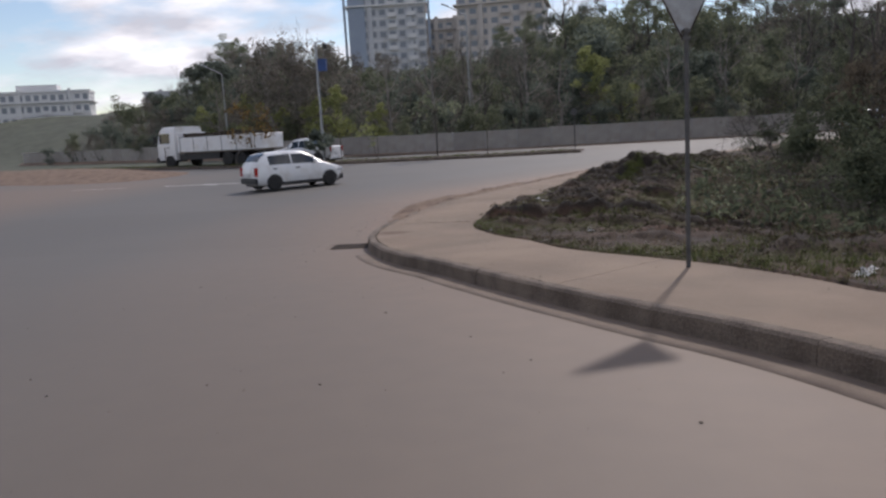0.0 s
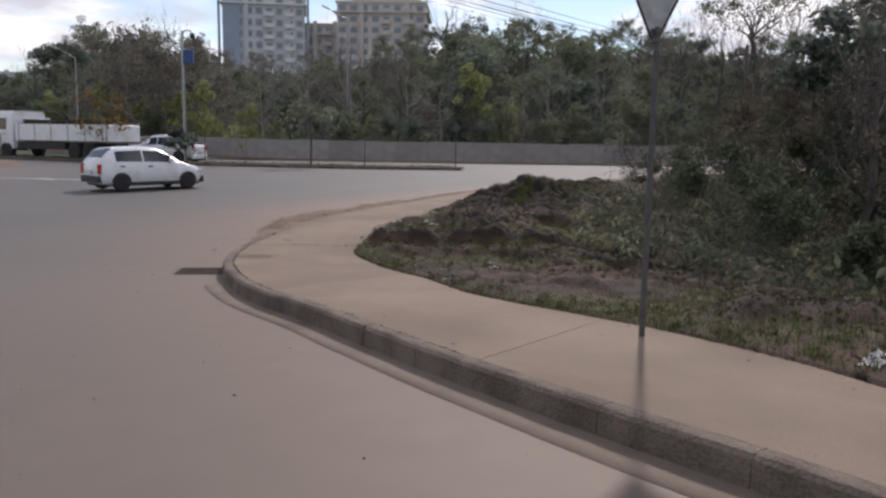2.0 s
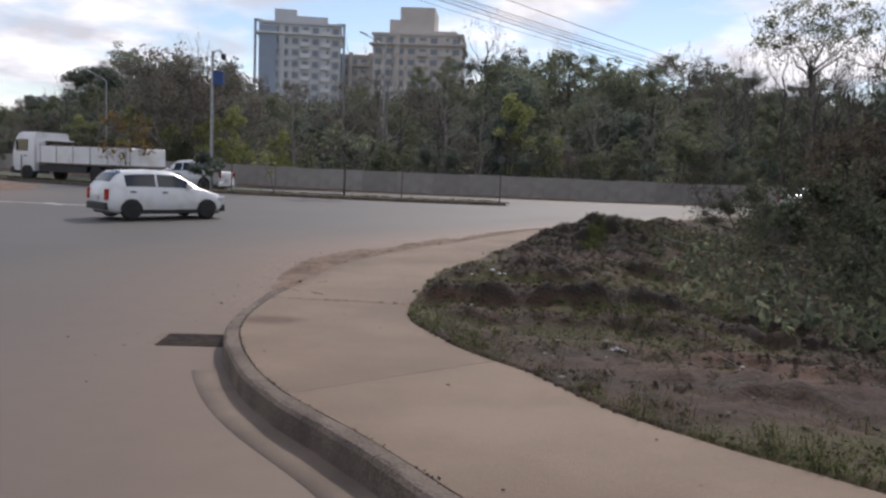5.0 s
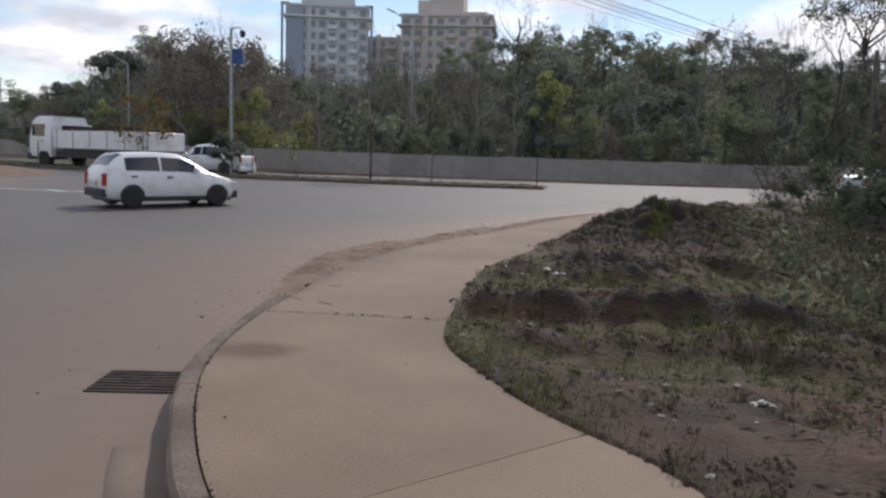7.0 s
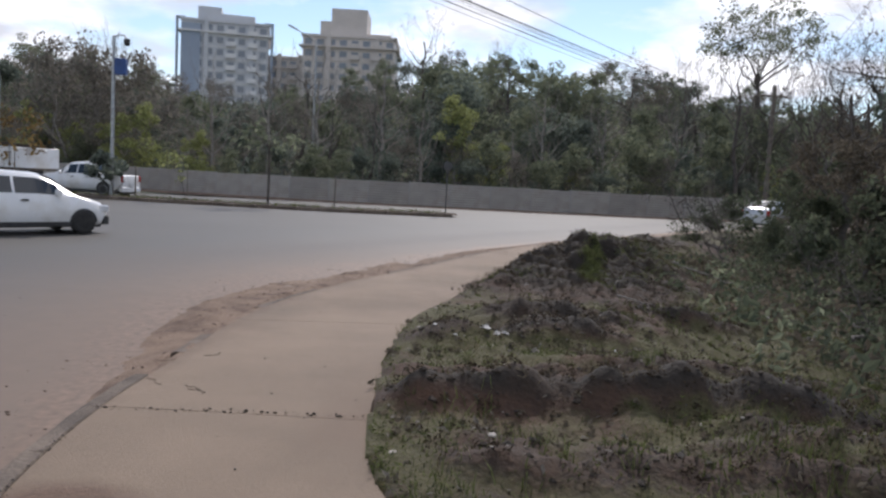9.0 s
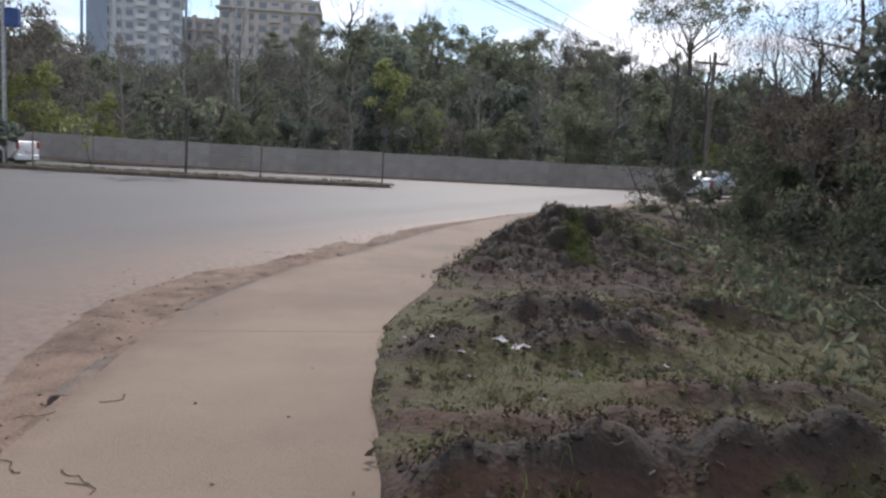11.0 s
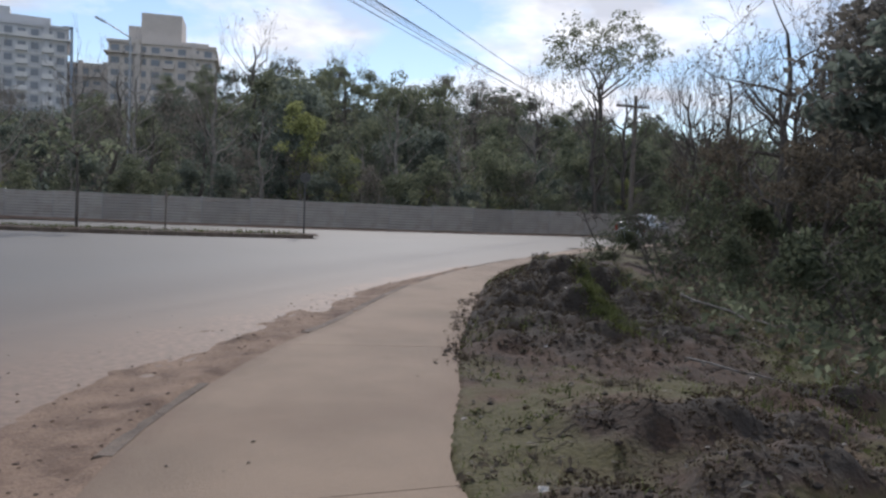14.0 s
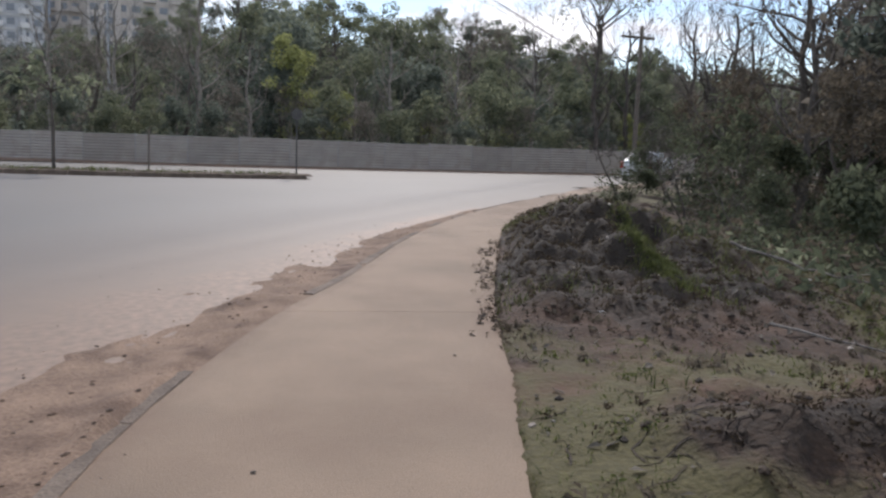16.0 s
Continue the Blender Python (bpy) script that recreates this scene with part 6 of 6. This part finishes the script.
def car(name, label, paint, L, W, stations, wheels, wr_, glass_side, glass_rear, glass_front, at, heading, group, pick=None):
    """stations: (x, bottom, belt, top, half width at the belt, half width at the top); x runs from tail to nose."""
    c = thing(name, label, "car" if "pickup" not in name else "pickup truck", group)
    rings = []
    for x, zb, zm, zt, wm, wt in stations:
        rings.append([(x, -wm * 0.86, zb), (x, -wm * 0.97, zb + 0.10), (x, -wm, zb + (zm - zb) * 0.55), (x, -wm * 0.965, zm), (x, -wt, zt - 0.05 * (zt > zm + 0.2)), (x, -wt * 0.75, zt), (x, 0, zt + 0.015),
                      (x, wt * 0.75, zt), (x, wt, zt - 0.05 * (zt > zm + 0.2)), (x, wm * 0.965, zm), (x, wm, zb + (zm - zb) * 0.55), (x, wm * 0.97, zb + 0.10), (x, wm * 0.86, zb)])
    body = part("body", MB().loft(rings), paint, c, smooth=True)
    xs = [s[0] for s in stations]

    def prof(x, k):
        return float(np.interp(x, xs, [s[k] for s in stations]))

    # side glass, with pillars between the panes
    for sd in (-1, 1):
        for x0, x1 in glass_side:
            m = MB()
            n = 6
            row = []
            for i in range(n + 1):
                x = x0 + (x1 - x0) * i / n
                zm, zt, wm, wt = prof(x, 2), prof(x, 3), prof(x, 4) * 0.965, prof(x, 5)
                zt2 = zt - 0.05 * (zt > zm + 0.2)
                lo, hi = 0.10, 0.86
                row.append([(x, sd * (wm + (wt - wm) * k + 0.006), zm + (zt2 - zm) * k) for k in (lo, hi)])
            m.loft(row, False, None, closed=False)
            g = part("side_window", m, GLASS, c, "dark tinted window")
            sm = g.modifiers.new("thick", "SOLIDIFY"); sm.thickness = 0.006; sm.offset = 0
        part("sill", MB().bevel_box(stations[1][0] + 0.5, sd * (W / 2 - 0.05) - 0.03, 0.2, stations[-2][0] - 0.5, sd * (W / 2 - 0.05) + 0.03, 0.30, 0.01), BLACKPLASTIC, c)
        for hx in [x0 + 0.12 for x0, x1 in glass_side[:2]]:
            part("door_handle", MB().bevel_box(hx, sd * (prof(hx, 4)) - 0.02, prof(hx, 2) - 0.13, hx + 0.16, sd * (prof(hx, 4)) + 0.02, prof(hx, 2) - 0.09, 0.006), BLACKPLASTIC, c)
        xm = glass_side[-1][1] - 0.1
        part("mirror", MB().bevel_box(xm, sd * (W / 2 + 0.02) - 0.09, prof(xm, 2) + 0.02, xm + 0.12, sd * (W / 2 + 0.02) + 0.09, prof(xm, 2) + 0.17, 0.03), paint, c)
        for wx in wheels:
            arch = MB()
            n = 14
            ring = []
            for i in range(n + 1):
                a = math.pi * i / n
                ring.append([(wx + math.cos(a) * rr, sd * (W / 2 + oo), wr_ + math.sin(a) * rr) for rr, oo in ((0.02, -0.12), (wr_ * 1.10, -0.09), (wr_ * 1.13, 0.003), (wr_ * 1.10, 0.005), (0.02, 0.005))])
            arch.loft(ring, True)
            part("wheel_arch", arch, BLACKPLASTIC, c)
    # front and rear screens
    for (x0, x1), nm in ((glass_rear, "rear_window"), (glass_front, "windscreen")):
        m = MB()
        row = []
        for i in range(6):
            x = x0 + (x1 - x0) * i / 5
            z, w = prof(x, 3) + 0.02, prof(x, 5) * 0.86
            row.append([(x, -w, z), (x, -w * 0.4, z + 0.016), (x, w * 0.4, z + 0.016), (x, w, z)])
        m.loft(row, False, None, closed=False)
        g = part(nm, m, GLASS, c, "dark glass")
        sm = g.modifiers.new("thick", "SOLIDIFY"); sm.thickness = 0.008; sm.offset = 0
    xr, xf = stations[0][0], stations[-1][0]
    part("rear_bumper", MB().bevel_box(xr - 0.05, -W * 0.43, 0.28, xr + 0.12, W * 0.43, 0.50, 0.03), paint if "hatch" not in name else BLACKPLASTIC, c)
    part("front_bumper", MB().bevel_box(xf - 0.12, -W * 0.42, 0.22, xf + 0.05, W * 0.42, 0.45, 0.03), BLACKPLASTIC, c)
    part("grille", MB().bevel_box(xf - 0.05, -W * 0.24, 0.48, xf + 0.03, W * 0.24, 0.62, 0.015), BLACKPLASTIC, c)
    part("number_plate", MB().box(xr - 0.062, -0.2, 0.56, xr - 0.02, 0.2, 0.69), PLATE, c)
    for sd in (-1, 1):
        zt_ = prof(xr + 0.05, 2)
        part("tail_light", MB().bevel_box(xr - 0.03, sd * W * 0.40 - 0.09, zt_ - 0.28, xr + 0.14, sd * W * 0.40 + 0.075, zt_ + 0.04, 0.02), REDLENS, c, "red tail light")
        part("headlight", MB().bevel_box(xf - 0.25, sd * W * 0.37 - 0.14, 0.55, xf + 0.015, sd * W * 0.37 + 0.13, 0.70, 0.03), CLEARLENS, c, "clear headlight")
        for wx in wheels:
            wheel(c, wx, sd * (W / 2 - 0.075), wr_, 0.19, sd, "hatch" in name)
    part("underside", MB().box(xr + 0.15, -W * 0.4, 0.16, xf - 0.15, W * 0.4, 0.32), BLACKPLASTIC, c)
    if pick:
        part("bed_lining", MB().box(pick[0], -W * 0.40, 0.98, pick[1], W * 0.40, 1.06), BLACKPLASTIC, c, "black cargo bed lining")
    x, y = at
    c.matrix_basis = pose(x, y, float(road_z(x, y)) + 0.01, 0, 0, heading)
    return c


# white hatchback
car("hatchback_car", "white five-door hatchback with dark windows on the road", WHITEPAINT, 3.75, 1.62,
    [(-1.86, 0.42, 0.72, 0.78, 0.66, 0.60), (-1.80, 0.25, 0.88, 0.98, 0.76, 0.66), (-1.55, 0.2, 0.93, 1.30, 0.80, 0.60), (-1.28, 0.2, 0.93, 1.42, 0.81, 0.57), (-0.5, 0.2, 0.92, 1.46, 0.81, 0.58), (0.2, 0.2, 0.91, 1.43, 0.81, 0.57), (0.55, 0.2, 0.90, 1.28, 0.81, 0.58), (1.0, 0.2, 0.88, 0.95, 0.80, 0.68), (1.3, 0.2, 0.80, 0.86, 0.79, 0.66), (1.68, 0.22, 0.66, 0.76, 0.74, 0.60), (1.84, 0.35, 0.56, 0.62, 0.62, 0.52)],
    (-1.17, 1.2), 0.29, ((-1.32, -0.42), (-0.36, 0.62)), (-1.72, -1.36), (0.32, 0.94), (-9.7, 28.8), 45, "cars on the road")
# silver sedan
car("sedan_car", "silver four-door sedan with dark windows on the far road", SILVERPAINT, 4.5, 1.74,
    [(-2.25, 0.42, 0.80, 0.86, 0.68, 0.6), (-2.18, 0.25, 0.94, 1.0, 0.80, 0.68), (-1.65, 0.2, 0.96, 1.06, 0.86, 0.70), (-1.0, 0.2, 0.96, 1.38, 0.87, 0.60), (-0.3, 0.2, 0.95, 1.46, 0.87, 0.60), (0.3, 0.2, 0.94, 1.42, 0.87, 0.59), (0.7, 0.2, 0.93, 1.24, 0.87, 0.62), (1.15, 0.2, 0.91, 0.98, 0.86, 0.72), (1.6, 0.2, 0.82, 0.88, 0.84, 0.7), (2.05, 0.24, 0.68, 0.76, 0.78, 0.62), (2.22, 0.35, 0.56, 0.62, 0.66, 0.55)],
    (-1.35, 1.32), 0.31, ((-1.35, -0.32), (-0.26, 0.72)), (-1.6, -1.05), (0.4, 1.08), (20.6, 51.0), 40, "cars on the road")
# white pickup truck
car("pickup_truck", "white double-cab pickup truck on the far carriageway", WHITEPAINT, 4.9, 1.85,
    [(-2.46, 0.5, 0.98, 1.04, 0.80, 0.74), (-2.40, 0.35, 1.06, 1.10, 0.90, 0.82), (-1.25, 0.3, 1.06, 1.11, 0.92, 0.84), (-1.10, 0.3, 1.06, 1.16, 0.92, 0.80), (-0.88, 0.3, 1.05, 1.64, 0.92, 0.66), (-0.2, 0.3, 1.04, 1.70, 0.92, 0.66), (0.45, 0.3, 1.03, 1.64, 0.92, 0.65), (0.85, 0.3, 1.02, 1.36, 0.92, 0.68), (1.25, 0.3, 1.0, 1.08, 0.91, 0.78), (1.8, 0.3, 0.92, 1.0, 0.89, 0.76), (2.3, 0.35, 0.75, 0.86, 0.82, 0.66), (2.45, 0.45, 0.62, 0.68, 0.68, 0.56)],
    (-1.55, 1.5), 0.36, ((-0.82, -0.06), (0.0, 0.92)), (-1.06, -0.92), (0.52, 1.16), (-16.0, 50.8), 164, "cars on the road", (-2.36, -1.2))


def flatbed_truck(x, y, heading):
    t = thing("flatbed_truck", "white cab-over flatbed truck with low white sideboards", "truck", "cars on the road")
    # cab, nose to +x
    rings = []
    for z, f, w in ((0.55, 4.62, 1.10), (0.95, 4.70, 1.14), (1.55, 4.70, 1.15), (2.35, 4.48, 1.10), (2.62, 4.30, 1.02), (2.70, 4.10, 0.94)):
        rings.append([(2.75, -w, z), (f - 0.2, -w, z), (f, -w * 0.85, z), (f, w * 0.85, z), (f - 0.2, w, z), (2.75, w, z)])
    part("cab", MB().loft(rings), WHITEPAINT, t)
    part("windscreen", MB().loft([[(4.705, -0.98, 1.58), (4.705, 0.98, 1.58)], [(4.50, -0.93, 2.32), (4.50, 0.93, 2.32)]], False, None, closed=False).loft([[(4.72, -0.98, 1.58), (4.72, 0.98, 1.58)], [(4.515, -0.93, 2.32), (4.515, 0.93, 2.32)]], False, None, closed=False), GLASS, t, "dark windscreen")
    for sd in (-1, 1):
        part("side_window", MB().box(3.25, sd * 1.125 - 0.02, 1.62, 4.25, sd * 1.125 + 0.02, 2.28), GLASS, t, "dark side window")
        part("door_handle", MB().bevel_box(3.35, sd * 1.15 - 0.02, 1.35, 3.55, sd * 1.15 + 0.02, 1.40, 0.005), BLACKPLASTIC, t)
        part("mirror", MB().bevel_box(4.42, sd * 1.32 - 0.1, 1.7, 4.52, sd * 1.32 + 0.1, 2.15, 0.02), BLACKPLASTIC, t)
        part("sideboard", MB().bevel_box(-4.6, sd * 1.18 - 0.03, 1.05, 2.4, sd * 1.18 + 0.03, 1.95, 0.012), WHITEPAINT, t, "white sideboard")
        for k in range(6):
            part("stake", MB().box(-4.4 + k * 1.3, sd * 1.215 - 0.015, 1.02, -4.34 + k * 1.3, sd * 1.215 + 0.015, 2.02), STEEL, t)
        for wx, ww in ((3.35, 0.3), (-2.2, 0.5), (-3.3, 0.5)):
            wheel(t, wx, sd * 0.98, 0.48, ww, sd, True)
        part("side_guard", MB().bevel_box(-1.4, sd * 1.08 - 0.03, 0.55, 2.4, sd * 1.08 + 0.03, 0.92, 0.01), BLACKPLASTIC, t)
        part("headlight", MB().bevel_box(4.66, sd * 0.85 - 0.16, 0.78, 4.73, sd * 0.85 + 0.16, 0.95, 0.02), CLEARLENS, t)
    part("bumper", MB().bevel_box(4.45, -1.14, 0.4, 4.78, 1.14, 0.74, 0.04), BLACKPLASTIC, t)
    part("grille", MB().bevel_box(4.68, -0.7, 1.05, 4.73, 0.7, 1.4, 0.01), BLACKPLASTIC, t)
    part("load_bed", MB().box(-4.62, -1.15, 0.95, 2.4, 1.15, 1.06), TIMBER, t)
    part("headboard", MB().bevel_box(2.4, -1.15, 0.95, 2.48, 1.15, 2.3, 0.01), WHITEPAINT, t)
    part("tailboard", MB().bevel_box(-4.68, -1.15, 1.05, -4.62, 1.15, 1.95, 0.01), WHITEPAINT, t)
    part("chassis", MB().box(-4.5, -0.45, 0.55, 4.3, 0.45, 0.95), BLACKPLASTIC, t)
    r = random.Random(4)
    for k in range(16):
        part("crate", MB().bevel_box(-4.3 + k * 0.41, -0.9, 1.06, -4.02 + k * 0.41, 0.9, 1.98 + r.uniform(0.05, 0.25), 0.01), CLOD, t, "dark stacked crate")
    t.matrix_basis = pose(x, y, float(road_z(x, y)) + 0.01, 0, 0, heading) @ Matrix.Scale(1.15, 4)


flatbed_truck(-23.6, 54.0, 154)
